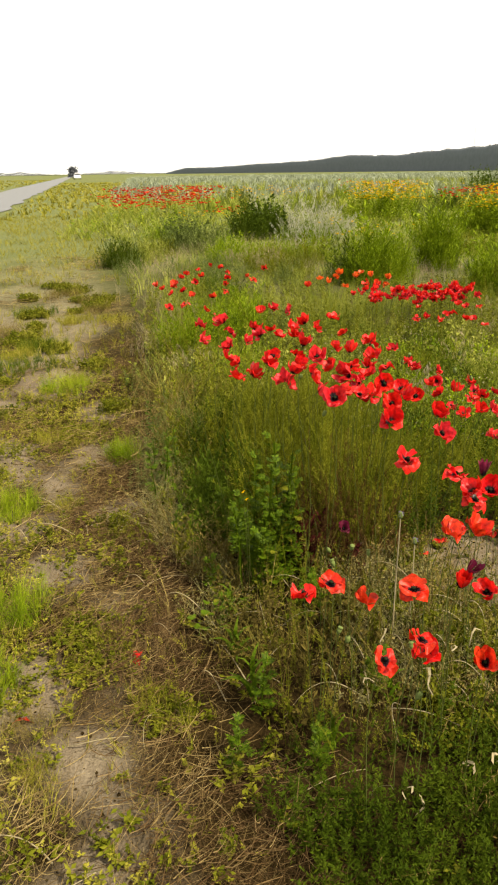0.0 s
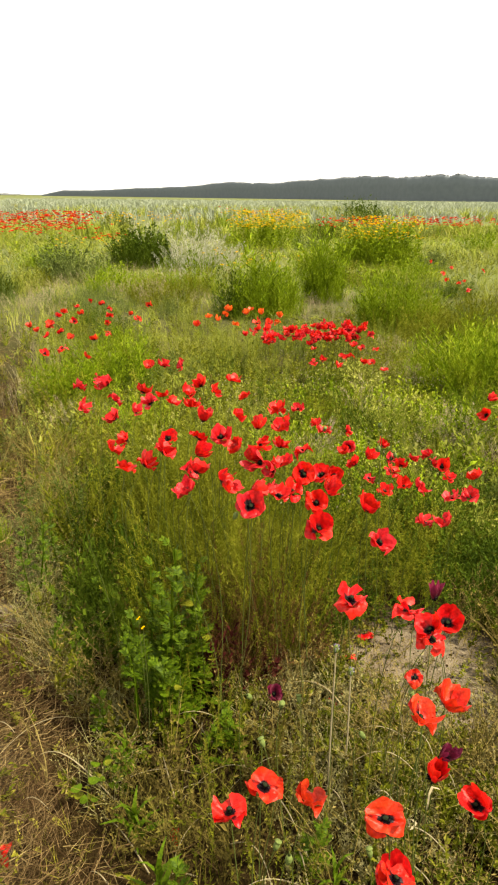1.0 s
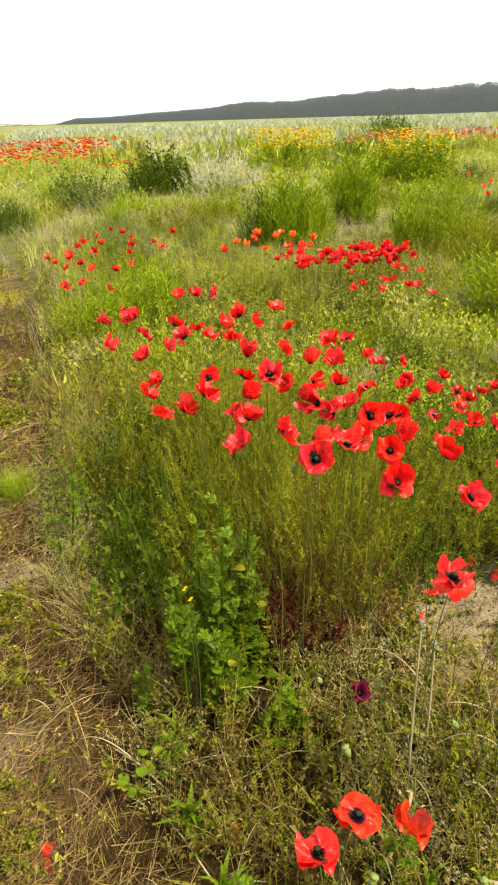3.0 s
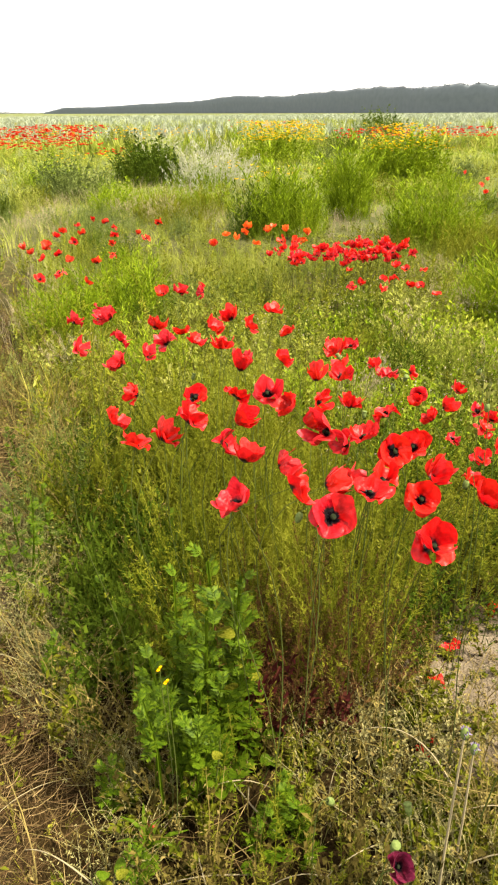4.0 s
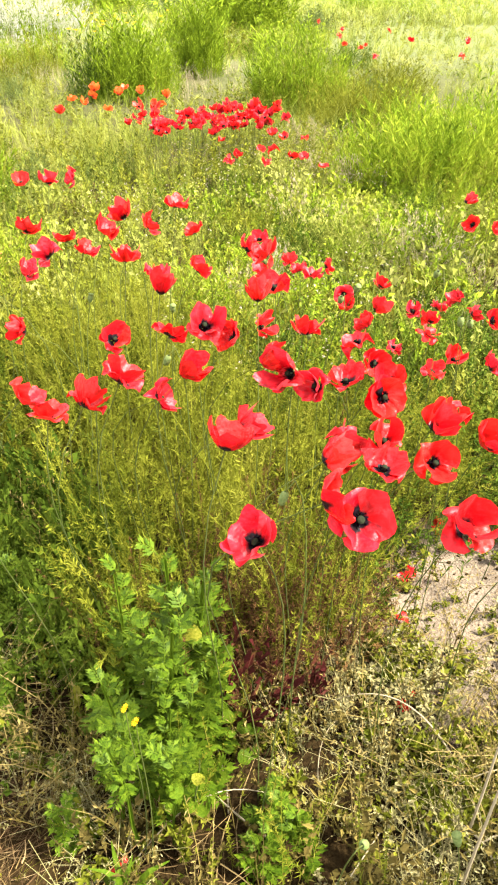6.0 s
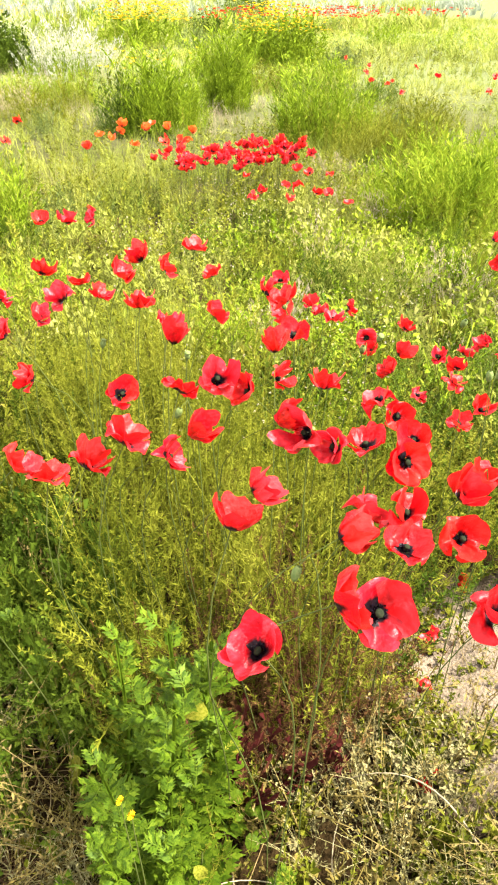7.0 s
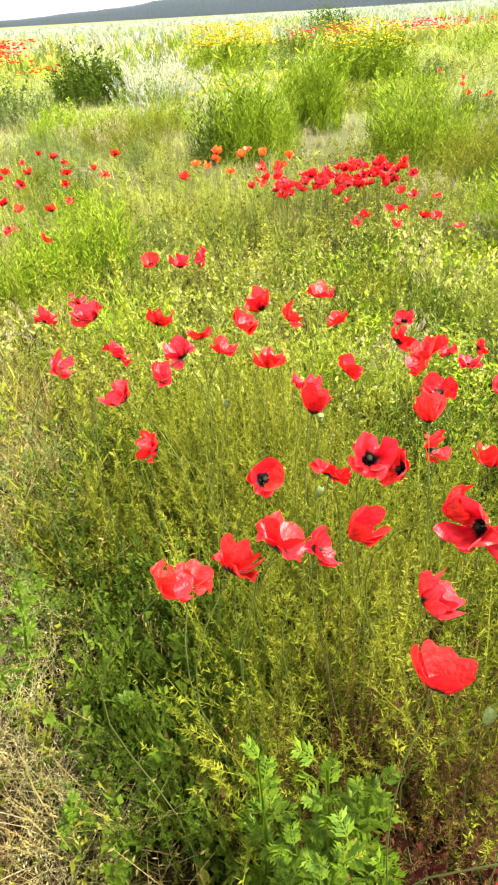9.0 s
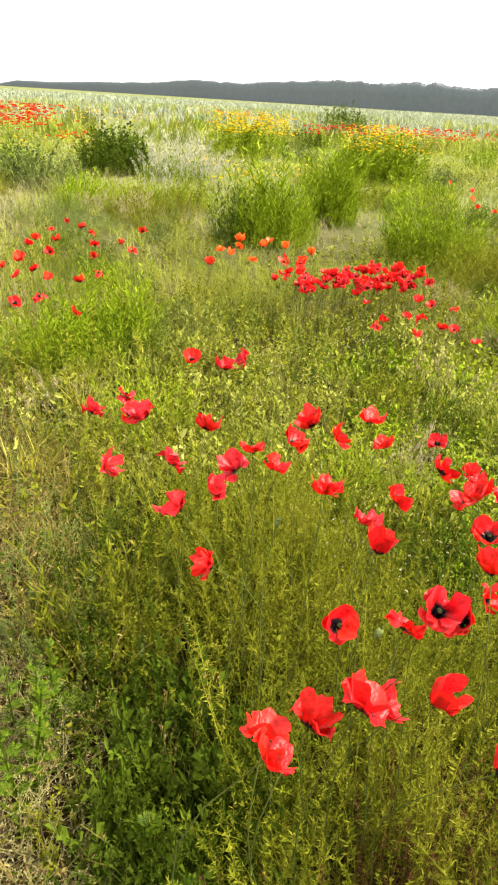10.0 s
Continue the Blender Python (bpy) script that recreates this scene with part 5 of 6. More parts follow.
p = spread(9000, (-2.0, 0.25, -0.6, 4.6), lambda x, y: strip(x, y) * np.clip((y + 0.6) * 0.8, 0, 1) * np.clip((x + 2.0) * 3, 0, 1) * np.clip((ripple(x, y, 0.2, 33) - 0.36) * 4, 0.05, 1) * np.clip(-beyond_edge(x, y) * 3, 0.1, 1))
stuff("strip_moss", strew(SPRIGS_FAR, p, R.uniform(0.025, 0.05, len(p)), R.uniform(0.02, 0.05, len(p)), 0.2), YOUNG, "mossy yellow-green weeds on the worn strip", "weeds")
p = spread(4500, (-2.2, 0.2, 0.1, 5.0), lambda x, y: strip(x, y) * np.clip((y - 0.1) * 1.2, 0, 1) * np.clip((ripple(x, y, 0.17, 21) - 0.38) * 4, 0.06, 1))
stuff("strip_weeds", strew(SPRIGS_FAR, p, R.uniform(0.04, 0.08, len(p)), R.uniform(0.03, 0.07, len(p)), 0.25), CRESS, "small green weeds on the worn strip", "weeds")
p = spread(420, (-1.25, -0.3, 3.9, 6.2), lambda x, y: np.clip(1.1 - 3.5 * np.abs(beyond_edge(x, y) - 0.14), 0, 1) * np.clip((ripple(x, y, 0.3, 6) - 0.3) * 3, 0, 1))
stuff("brown_weeds", strew(BUSHY_MID, p, R.uniform(0.14, 0.24, len(p)), R.uniform(0.10, 0.26, len(p)), 0.2), BROWNWEED, "brownish olive weeds beside the worn strip", "weeds")
SMALL_FLOWER = mesh_of("flower", *leaflets(np.zeros((6, 3)), unit(R.normal(size=(6, 3)) + np.array([0, 0, 0.8])), 0.0045, 0.0036), TINYWHITE)
for cx, cy in ((-0.51, 2.36), (-0.47, 2.43), (-0.56, 2.41)):
    weed = tagged(new("flowering_weed"), "low green weed with small cream-white flowers on the strip", "weed", "flowering weeds on the strip")
    weed.location = (cx, cy, float(gz(np.array(cx), np.array(cy))))
    q = spread(34, (-0.05, 0.05, -0.05, 0.05), lambda a, b: blob(a, b, 0, 0, 0.045, 0.045))
    q[:, 2] = 0
    child("leaves", mesh_of("leaves", *strew(SPRIGS, q, 0.025, 0.035, 0.2), CRESS), weed)
    for a in range(16):
        child("flower", SMALL_FLOWER, weed, Matrix.Translation((R.normal(0, 0.022), R.normal(0, 0.022), R.uniform(0.022, 0.038))) @ Euler((R.normal(0, 0.4), R.normal(0, 0.4), R.uniform(0, 6))).to_matrix().to_4x4())
# separate low clumps on the strip and along its edge
STRIP_KINDS = ((CRESS, "low_weed", "low olive weed clump on the worn strip", SPRIGS, 0.09), (YOUNG, "low_weed", "yellow-green grass clump on the worn strip", SHORT_TUFTS, 0.10), (DRYWEED, "low_weed", "dry yellowish weed clump on the worn strip", DRY, 0.12), (CRESS, "low_weed", "mossy olive weed clump on the worn strip", SPRIGS, 0.06))
for i in range(70):
    y = 0.9 + 8.5 * R.uniform() ** 1.3
    off = -0.08 - (0.9 + 0.12 * y) * R.uniform() ** 1.4
    if y < 1.4 and off > -0.35:
        continue
    x = float(np.interp(y, EDGE_Y, EDGE_X)) + off
    mat_, nm, lab, shapes, h_ = STRIP_KINDS[int(R.integers(0, 4))]
    shapes = SPRIGS_FAR if shapes is SPRIGS and y > 2.5 else shapes
    r_ = R.uniform(0.05, 0.13) * (0.8 + 0.10 * y)
    q = spread(int(60 + 900 * r_), (x - r_, x + r_, y - r_, y + r_), lambda a, b: blob(a, b, x, y, r_ * 0.9, r_ * 0.9, 0.6))
    if len(q) > 4:
        clump_ = tagged(new(nm, mesh_of(nm, *strew(shapes, q - np.array([x, y, 0]), R.uniform(0.032, 0.060, len(q)) * (0.8 + 0.1 * y), h_ * R.uniform(0.35, 1.0, len(q)) * (0.7 + 0.08 * y), 0.3), mat_)), lab, "weed", "low weeds on the strip")
        clump_.location = (x, y, 0)
for cx, cy, r_, n_ in ((-0.82, 4.75, 0.26, 420), (-0.60, 3.95, 0.15, 240), (-0.62, 3.3, 0.16, 160), (-0.40, 2.3, 0.14, 200), (-0.30, 1.75, 0.12, 200), (-1.0, 5.6, 0.22, 200)):
    q = spread(n_, (cx - r_ * 1.3, cx + r_ * 1.3, cy - r_ * 1.3, cy + r_ * 1.3), lambda a, b: blob(a, b, cx, cy, r_, r_, 0.6))
    stuff("dead_grass", strew(FINE_TUFTS, q, R.uniform(0.10, 0.2, len(q)), R.uniform(0.04, 0.16, len(q)), 0.5), BROWN_STRAW, "dead brown grass at the edge of the strip", "grass")
p = spread(1500, (-1.0, 0.0, 2.7, 4.6), lambda x, y: np.clip(1.2 - 5 * np.abs(beyond_edge(x, y) - 0.16), 0, 1) * np.clip((ripple(x, y, 0.2, 61) - 0.3) * 3, 0, 1))
stuff("grey_weeds", strew(BUSHY, p, R.uniform(0.12, 0.2, len(p)), R.uniform(0.06, 0.22, len(p)), 0.25), SAGE, "fine grey-green weeds along the strip's edge", "weeds")
# arching pale blades by the gap at the strip's edge
q = np.concatenate([spread(9, (-0.56, -0.44, 3.85, 4.0)), spread(9, (-0.40, -0.28, 4.5, 4.7))])
stuff("arching_grass", strew([grass_tuft(6, 1.4, 0.03) for _ in range(3)], q, 0.25, 0.28, 0.3), YOUNG, "arching pale green blades beside a dark gap", "grass")

# low meadow behind the clump
behind = lambda x, y: np.clip((y - 2.9) * 2, 0, 1) * np.clip(beyond_edge(x, y) * 4, 0, 1) * (1 - 0.9 * main_bush(x, y))
herbs = lambda x, y: np.clip((y - 2.5) * 2 + 2 * (x - 0.95), 0, 1) * np.clip(beyond_edge(x, y) * 4, 0, 1) * (1 - 0.9 * main_bush(x, y)) * (0.3 + 0.7 * ripple(x, y, 0.25, 6)) * (1 - sand_map(x, y))
p = spread(4200, (-0.8, 2.4, 2.0, 3.7), herbs)
stuff("meadow_weeds", strew(SPRIGS, p, R.uniform(0.05, 0.10, len(p)), R.uniform(0.05, 0.18, len(p)) * (0.45 + 1.1 * ripple(p[:, 0], p[:, 1], 0.35, 6)), 0.2), CRESS, "olive small-leaved weeds behind the poppy clump", "weeds")
p = spread(6600, (-0.8, 3.4, 2.6, 6.0), lambda x, y: herbs(x, y) * np.clip((y - 2.9) * 2, 0.05, 1))
stuff("meadow_weeds", strew(SPRIGS_FAR, p, R.uniform(0.055, 0.115, len(p)), R.uniform(0.05, 0.18, len(p)) * (0.35 + 1.3 * ripple(p[:, 0], p[:, 1], 0.35, 6)), 0.2), HERB, "light green small-leaved weeds behind the poppy clump", "weeds")
p = spread(1800, (0.85, 2.9, 2.7, 5.2), lambda x, y: np.clip((ripple(x, y, 0.3, 51) - 0.42) * 4, 0, 1) * (1 - 0.9 * main_bush(x, y)))
stuff("fresh_weeds", strew(SPRIGS_FAR, p, R.uniform(0.06, 0.11, len(p)), R.uniform(0.08, 0.20, len(p)), 0.2), GRASS, "fresh light green leafy weeds in the low meadow", "weeds")
p = spread(2600, (0.52, 1.5, 2.2, 3.3), lambda x, y: (1 - 0.95 * sand_map(x, y)) * (1 - 0.8 * main_bush(x, y)) * np.clip((ripple(x, y, 0.15, 2) - 0.2) * 3, 0.1, 1))
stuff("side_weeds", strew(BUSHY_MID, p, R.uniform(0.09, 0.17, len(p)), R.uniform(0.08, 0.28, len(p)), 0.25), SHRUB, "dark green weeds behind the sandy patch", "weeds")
p = spread(8500, (-0.9, 3.2, 2.9, 7.5), lambda x, y: behind(x, y) * (0.2 + 0.8 * ripple(x, y, 0.4, 8)))
stuff("meadow_grass", strew(FINE_TUFTS, p, R.uniform(0.16, 0.30, len(p)), R.uniform(0.12, 0.30, len(p)), 0.2), MEADOW, "fine yellow-green meadow grass", "grass")
p = spread(2600, (-1.4, 3.2, 3.4, 8.0), lambda x, y: np.clip(beyond_edge(x, y) * 3, 0, 1) * (y > 2.9) * np.clip((ripple(x, y, 0.5, 12) - 0.35) * 3, 0, 1))
stuff("meadow_feathers", strew(BUSHY_MID, p, R.uniform(0.16, 0.3, len(p)), R.uniform(0.16, 0.36, len(p)), 0.15), FERNY, "feathery green weeds in the meadow", "weeds")
p = spread(3000, (0.3, 2.9, 3.0, 6.2), lambda x, y: np.clip((ripple(x, y, 0.3, 15) - 0.42) * 4, 0, 1))
stuff("white_specks", strew([leaflets(np.zeros((5, 3)), unit(R.normal(size=(5, 3)) + np.array([0, 0, 0.6])), 1.0, 0.8) for _ in range(3)], p + np.stack([0 * p[:, 0], 0 * p[:, 0], R.uniform(0.10, 0.20, len(p))], 1), 0.006, 0.006), TINYWHITE, "tiny white flowers on the low weeds", "flowers")


def bush(name, cx, cy, rx, ry, h, n, mat, label, templates=None, leanness=0.18):
    """A rounded bush: leafy stalks with finer stems standing out above them."""
    q = spread(int(1.45 * n) if templates is None and cy < 16 else n, (cx - rx * 1.3, cx + rx * 1.3, cy - ry * 1.3, cy + ry * 1.3), lambda a, b: blob(a, b, cx, cy, rx, ry, 0.4))
    if templates is None:
        h = 1.1 * h
    d = np.hypot((q[:, 0] - cx) / rx, (q[:, 1] - cy) / ry)
    tall = h * np.clip(1.05 - 0.42 * d ** 2, 0.3, 1.1) * (0.62 + 0.6 * ripple(q[:, 0], q[:, 1], 0.22 * rx, cy)) * R.uniform(0.5, 1.08, len(q))
    thing = tagged(new(name), label, "grass" if "clump" in name or "tussock" in name else "bush", "bushes and tussocks of the meadow")
    thing.location = (cx, cy, 0)
    q = q - np.array([cx, cy, 0])
    out = (0.34 if mat in (PALE, TAN) else 0.16) * q[:, :2] / np.array([rx, ry])
    tagged(child("foliage", mesh_of("foliage", *strew(templates or (PLUMY if cy < 11 else BUSHY_FAR), q, tall * 0.8, tall, leanness, out), mat), thing), kind="stuff")
    if templates is None:
        w = R.uniform(0, 1, len(q)) < 0.3
        tagged(child("thin_growth", mesh_of("thin_growth", *strew(FINE_TUFTS, q[w], tall[w] * 0.9, tall[w] * 1.25, leanness, out[w]), mat), thing), kind="stuff")
    return thing


p = spread(1000, (-0.3, 3.2, 3.2, 7.5), lambda x, y: behind(x, y) * np.clip((ripple(x, y, 0.5, 23) - 0.45) * 4, 0, 1))
stuff("seed_heads", strew(OATS, p, 0.3, R.uniform(0.14, 0.28, len(p)), 0.2), HERB, "thin pale grass heads in the low meadow", "grass")
bush("green_bush", 2.42, 5.08, 0.50, 0.42, 0.46, 900, GRASS, "dense feathery green bush in the meadow")
bush("green_bush", 3.15, 5.8, 0.55, 0.55, 0.44, 600, GRASS, "dense feathery green bush in the meadow")
bush("green_bush", 2.95, 6.9, 0.45, 0.4, 0.42, 350, FERNY, "low feathery green bush in the meadow")
bush("green_bush", 1.45, 8.8, 0.40, 0.40, 0.70, 520, BUSHGREEN, "tall feathery green bush in the meadow")
bush("green_bush", 1.05, 8.7, 0.20, 0.2, 0.50, 130, SHRUB, "feathery yellow-green bush in the meadow")
bush("green_bush", 2.46, 10.0, 0.27, 0.3, 0.84, 330, BUSHGREEN, "tall green feathery grass clump")
bush("grass_tussock", 2.72, 7.8, 0.42, 0.40, 0.62, 480, BUSHGREEN, "tall yellow-green grass tussock")
bush("grass_tussock", 2.85, 7.75, 0.42, 0.4, 0.70, 300, YOUNG, "yellowish stalks rising from a grass tussock", FINE_TUFTS, 0.14)
bush("dark_bush", 4.45, 10.15, 0.24, 0.22, 0.32, 240, SHRUB, "small dark green bush in the meadow")
bush("dark_bush", -2.0, 10.6, 0.33, 0.35, 0.38, 380, FERNY_DARK, "small dark green bush beside the worn strip")
bush("dark_bush", 0.05, 15.0, 0.62, 0.5, 0.74, 760, SHRUB, "dark green bush beside the pale oat grass")
bush("sage_bush", -1.1, 12.6, 0.55, 0.5, 0.58, 420, SAGE, "grey-green bush beside the worn strip")
bush("sage_bush", -0.75, 9.7, 0.35, 0.4, 0.26, 200, SAGE, "low grey-green bush beside the worn strip")
bush("green_bush", -0.48, 5.15, 0.28, 0.26, 0.34, 380, BUSHGREEN, "fresh green leafy weeds below small poppies")
bush("green_bush", -0.18, 5.4, 0.28, 0.28, 0.40, 420, BUSHGREEN, "fresh green leafy weeds below small poppies")
bush("brown_stalks", -0.06, 5.7, 0.13, 0.16, 0.24, 90, RUSSET, "brownish dying stalks in the meadow")
bush("brown_stalks", -0.60, 4.15, 0.16, 0.14, 0.20, 130, BROWNWEED, "dark brown dying stalks in a gap of the meadow")
bush("brown_stalks", 0.35, 5.0, 0.25, 0.16, 0.20, 110, BROWNWEED, "brownish olive stalks in the low meadow")
bush("dark_bush", 1.33, 5.28, 0.20, 0.14, 0.20, 160, SHRUB, "dark green weeds below the low drift of poppies")
bush("green_bush", 4.9, 14.9, 0.74, 0.6, 0.86, 620, BUSHGREEN, "rounded green bush covered in yellow flowers")
bush("green_bush", 3.4, 20.4, 0.95, 0.7, 0.85, 480, BUSHGREEN, "green bush covered in yellow flowers")
bush("sage_bush", 5.6, 13.9, 0.34, 0.32, 0.42, 180, SAGE, "grey-green bush in the meadow")
bush("dark_bush", 6.1, 24.2, 0.7, 0.6, 0.6, 280, SHRUB, "dark green bush with red poppies before it")
bush("sage_bush", 8.6, 28.7, 1.5, 1.2, 0.88, 420, SAGE, "tall grey-green bush in the meadow")
bush("dark_bush", 12.2, 40.0, 1.5, 1.5, 1.35, 320, SHRUB, "tall dark bush in the pale field")
bush("green_bush", 3.3, 11.6, 0.45, 0.4, 0.42, 260, FERNY, "feathery yellow-green bush in the meadow")
bush("green_bush", 3.9, 8.2, 0.42, 0.36, 0.36, 260, FERNY, "low feathery bush in the meadow")
bush("green_bush", -0.35, 11.3, 0.45, 0.45, 0.40, 300, BUSHGREEN, "fresh green leafy bush beside the worn strip")
bush("green_bush", 0.35, 9.4, 0.36, 0.34, 0.34, 260, FERNY, "low feathery bush in the meadow")
bush("green_bush", -1.7, 15.0, 0.6, 0.5, 0.5, 300, BUSHGREEN, "green leafy bush beside the worn strip")
bush("green_bush", 0.75, 10.6, 0.32, 0.32, 0.40, 190, FERNY, "low feathery bush in the meadow")
bush("oat_clump", 1.18, 14.3, 0.60, 0.8, 0.96, 460, PALE, "tall clump of pale whitish oat grass", OATS, 0.2)
bush("oat_clump", 0.55, 12.2, 0.35, 0.5, 0.55, 90, PALE, "thin clump of pale oat grass", OATS, 0.2)
bush("oat_clump", 0.4, 20.5, 0.7, 0.8, 0.9, 190, PALE, "tall clump of pale whitish oat grass", OATS, 0.15)

# single low plants of the meadow, light and dark beside each other
LOW_KINDS = ((GRASS, "green_bush", "fresh green leafy plant in the low meadow", 0.26), (FERNY, "green_bush", "feathery yellow-green plant in the low meadow", 0.24), (SHRUB, "dark_bush", "dark green plant in the low meadow", 0.20),
             (HERB, "green_bush", "pale green small-leaved plant in the low meadow", 0.22), (SAGE, "sage_bush", "grey-green plant in the low meadow", 0.20), (TAN, "grass_tussock", "dry pinkish grass tussock in the low meadow", 0.24))
for i in range(130):
    y = 3.0 + 9.5 * R.uniform() ** 1.2
    x = float(np.interp(y, EDGE_Y, EDGE_X)) + 0.2 + R.uniform(0, 1) * (0.9 + 0.52 * y)
    if 0.7 < x < 1.9 and 5.2 < y < 6.2 or 0.8 < x < 3.4 and y > 6.8 or main_bush(np.array(x), np.array(y)) > 0.3:
        continue
    mat_, nm, lab, h_ = LOW_KINDS[int(R.integers(0, 6))]
    r_ = R.uniform(0.12, 0.26) * (0.7 + 0.07 * y)
    bush(nm, x, y, r_, r_, h_ * R.uniform(0.75, 1.3) * (0.8 + 0.05 * y), int(700 * r_), mat_, lab, OATS if mat_ is TAN else None, 0.22)

# rounded small-leaved weeds to the side of the clump
MOUNDS = [mat_weed(26, 0.13, 0.085, 5) for _ in range(7)]
for i in range(46):
    y = 2.75 + 2.9 * R.uniform() ** 1.1
    x = 0.72 + 0.10 * (y - 2.7) + R.uniform(0, 1) * (0.35 + 0.42 * (y - 2))
    if 5.2 < y < 6.2 and x < 1.9 or main_bush(np.array(x), np.array(y)) > 0.5:
        continue
    mat_, lab = ((GRASS, "fresh light green small-leaved weed in a low mound"), (HERB, "pale green small-leaved weed in a low mound"), (GRASS, "fresh light green small-leaved weed in a low mound"), (FERNY_DARK, "dark green small-leaved weed in a low mound"))[i % 4]
    r_ = R.uniform(0.09, 0.17) * (0.8 + 0.06 * y)
    bush("mound_weed", x, y, r_, r_, R.uniform(0.16, 0.26), int(420 * r_), mat_, lab, MOUNDS, 0.25)

# dry pinkish grass in patches between the bushes
p = spread(2600, (-1.6, 4.5, 4.4, 15), lambda x, y: np.clip(beyond_edge(x, y) * 3, 0, 1) * (np.abs(x - 0.12 * y) < 0.34 * y) * np.clip((ripple(x, y, 0.9, 19) - 0.5) * 5, 0, 1))
stuff("dry_grass", strew(FINE_TUFTS, p, R.uniform(0.25, 0.4, len(p)), R.uniform(0.14, 0.34, len(p)), 0.25), TAN, "dry pinkish grass in patches through the meadow", "grass")

# uneven bushes through the far meadow
for mat_, nm, lab in ((FERNY, "green_bush", "feathery green bush in the far meadow"), (BUSHGREEN, "green_bush", "green bush in the far meadow"), (SAGE, "sage_bush", "grey-green bush in the far meadow"), (YOUNG, "grass_tussock", "yellow-green grass tussock in the far meadow")):
    for _ in range(8):
        y = R.uniform(12.5, 34)
        x = R.uniform(-0.06, 0.48) * y
        s = R.uniform(0.3, 0.6) * (0.5 + 0.035 * y)
        bush(nm, x, y, s, s * 0.8, R.uniform(0.38, 0.62) * (0.8 + 0.01 * y), int(150 * (1 + s)), mat_, lab, FINE_TUFTS if mat_ is YOUNG else None, 0.15)

# ---------- meadow further out ----------
wide = lambda x, y: (x > ROAD_X0 + ROAD_SLOPE * y + 1.2 + 0.08 * y) * np.ones_like(y)
p = spread(7200, (-6, 12, 6.5, 16), lambda x, y: wide(x, y) * np.clip(beyond_edge(x, y) * 3, 0, 1) * (np.abs(x - 0.12 * y) < 0.62 * y + 1) * (0.4 + 0.6 * ripple(x, y, 0.7, 3)))
stuff("field_grass", strew(TUFTS, p, R.uniform(0.28, 0.47, len(p)), R.uniform(0.09, 0.26, len(p)) * (0.15 + 1.5 * ripple(p[:, 0], p[:, 1], 0.6, 31)), 0.15), MEADOW, "green meadow grass", "grass")
p = spread(5200, (-6, 9, 6.5, 18), lambda x, y: wide(x, y) * (beyond_edge(x, y) > 0) * (np.abs(x - 0.12 * y) < 0.42 * y + 1) * np.clip((ripple(x, y, 0.9, 5) - 0.3) * 2, 0, 1))
stuff("field_weeds", strew(BUSHY_FAR, p, R.uniform(0.2, 0.36, len(p)), R.uniform(0.10, 0.26, len(p)), 0.15), CRESS, "mixed green weeds in the meadow", "weeds")
p = spread(10500, (-8, 23, 15, 34), lambda x, y: wide(x, y) * (np.abs(x - 0.12 * y) < 0.60 * y + 1) * (0.4 + 0.6 * ripple(x, y, 1.2, 2)))
stuff("field_grass", strew(SHORT_TUFTS, p, R.uniform(0.5, 0.8, len(p)), R.uniform(0.16, 0.34, len(p)) * (0.3 + 1.3 * ripple(p[:, 0], p[:, 1], 1.5, 31)), 0.15), MEADOW, "yellowish meadow grass", "grass")
p = spread(2200, (-5, 14, 15, 32), lambda x, y: wide(x, y) * np.clip((ripple(x, y, 1.6, 13) - 0.45) * 3, 0, 1))
stuff("field_weeds", strew(BUSHY_FAR, p, R.uniform(0.4, 0.7, len(p)), R.uniform(0.2, 0.45, len(p)), 0.15), GRASS, "green weeds in the meadow", "weeds")
WIDE_TUFTS = [grass_tuft(7, 0.7, 0.065) for _ in range(6)]
p = spread(20000, (-70, 95, 32, 190), lambda x, y: wide(x, y) * (np.abs(x - 0.12 * y) < 0.48 * y + 2) * np.clip(45 / y, 0.12, 1) * np.clip((y - 32) / 30 + 0.5 * ripple(x, y, 3, 17), 0.05, 1))
stuff("pale_field", strew(WIDE_TUFTS, p, 0.5 + 0.012 * p[:, 1], R.uniform(0.55, 0.9, len(p)), 0.1), PALEFIELD, "pale seeding grass reaching to the far wood", "grass")
p = spread(4000, (-6, 40, 24, 75), lambda x, y: wide(x, y) * (np.abs(x - 0.12 * y) < 0.45 * y) * np.clip((ripple(x, y, 4, 13) - 0.45) * 3, 0, 1))
stuff("field_weeds", strew(WIDE_TUFTS, p, 0.9, R.uniform(0.5, 0.85, len(p)), 0.1), MEADOW, "yellow-green grass streaks in the pale field", "grass")
p = spread(9000, (-40, -1, 22, 110), lambda x, y: (x > ROAD_X0 + ROAD_SLOPE * y + 0.4) * (x < ROAD_X0 + ROAD_SLOPE * y + 2.5 + 0.1 * y) * np.clip(35 / y, 0.1, 1))
stuff("far_verge", strew(WIDE_TUFTS, p, 0.3 + 0.01 * p[:, 1], R.uniform(0.12, 0.3, len(p)), 0.15), YOUNG, "yellow-green grass along the road", "grass")
left_field = lambda x, y: (x < ROAD_X0 + ROAD_SLOPE * y - ROAD_WIDTH - 0.3) * (x > -0.55 * y - 3)
p = spread(9000, (-95, -8, 20, 180), lambda x, y: left_field(x, y) * np.clip(40 / y, 0.1, 1))
stuff("far_verge", strew(WIDE_TUFTS, p, 0.4 + 0.01 * p[:, 1], R.uniform(0.15, 0.35, len(p)), 0.1), YOUNG, "short yellow-green grass across the road", "grass")

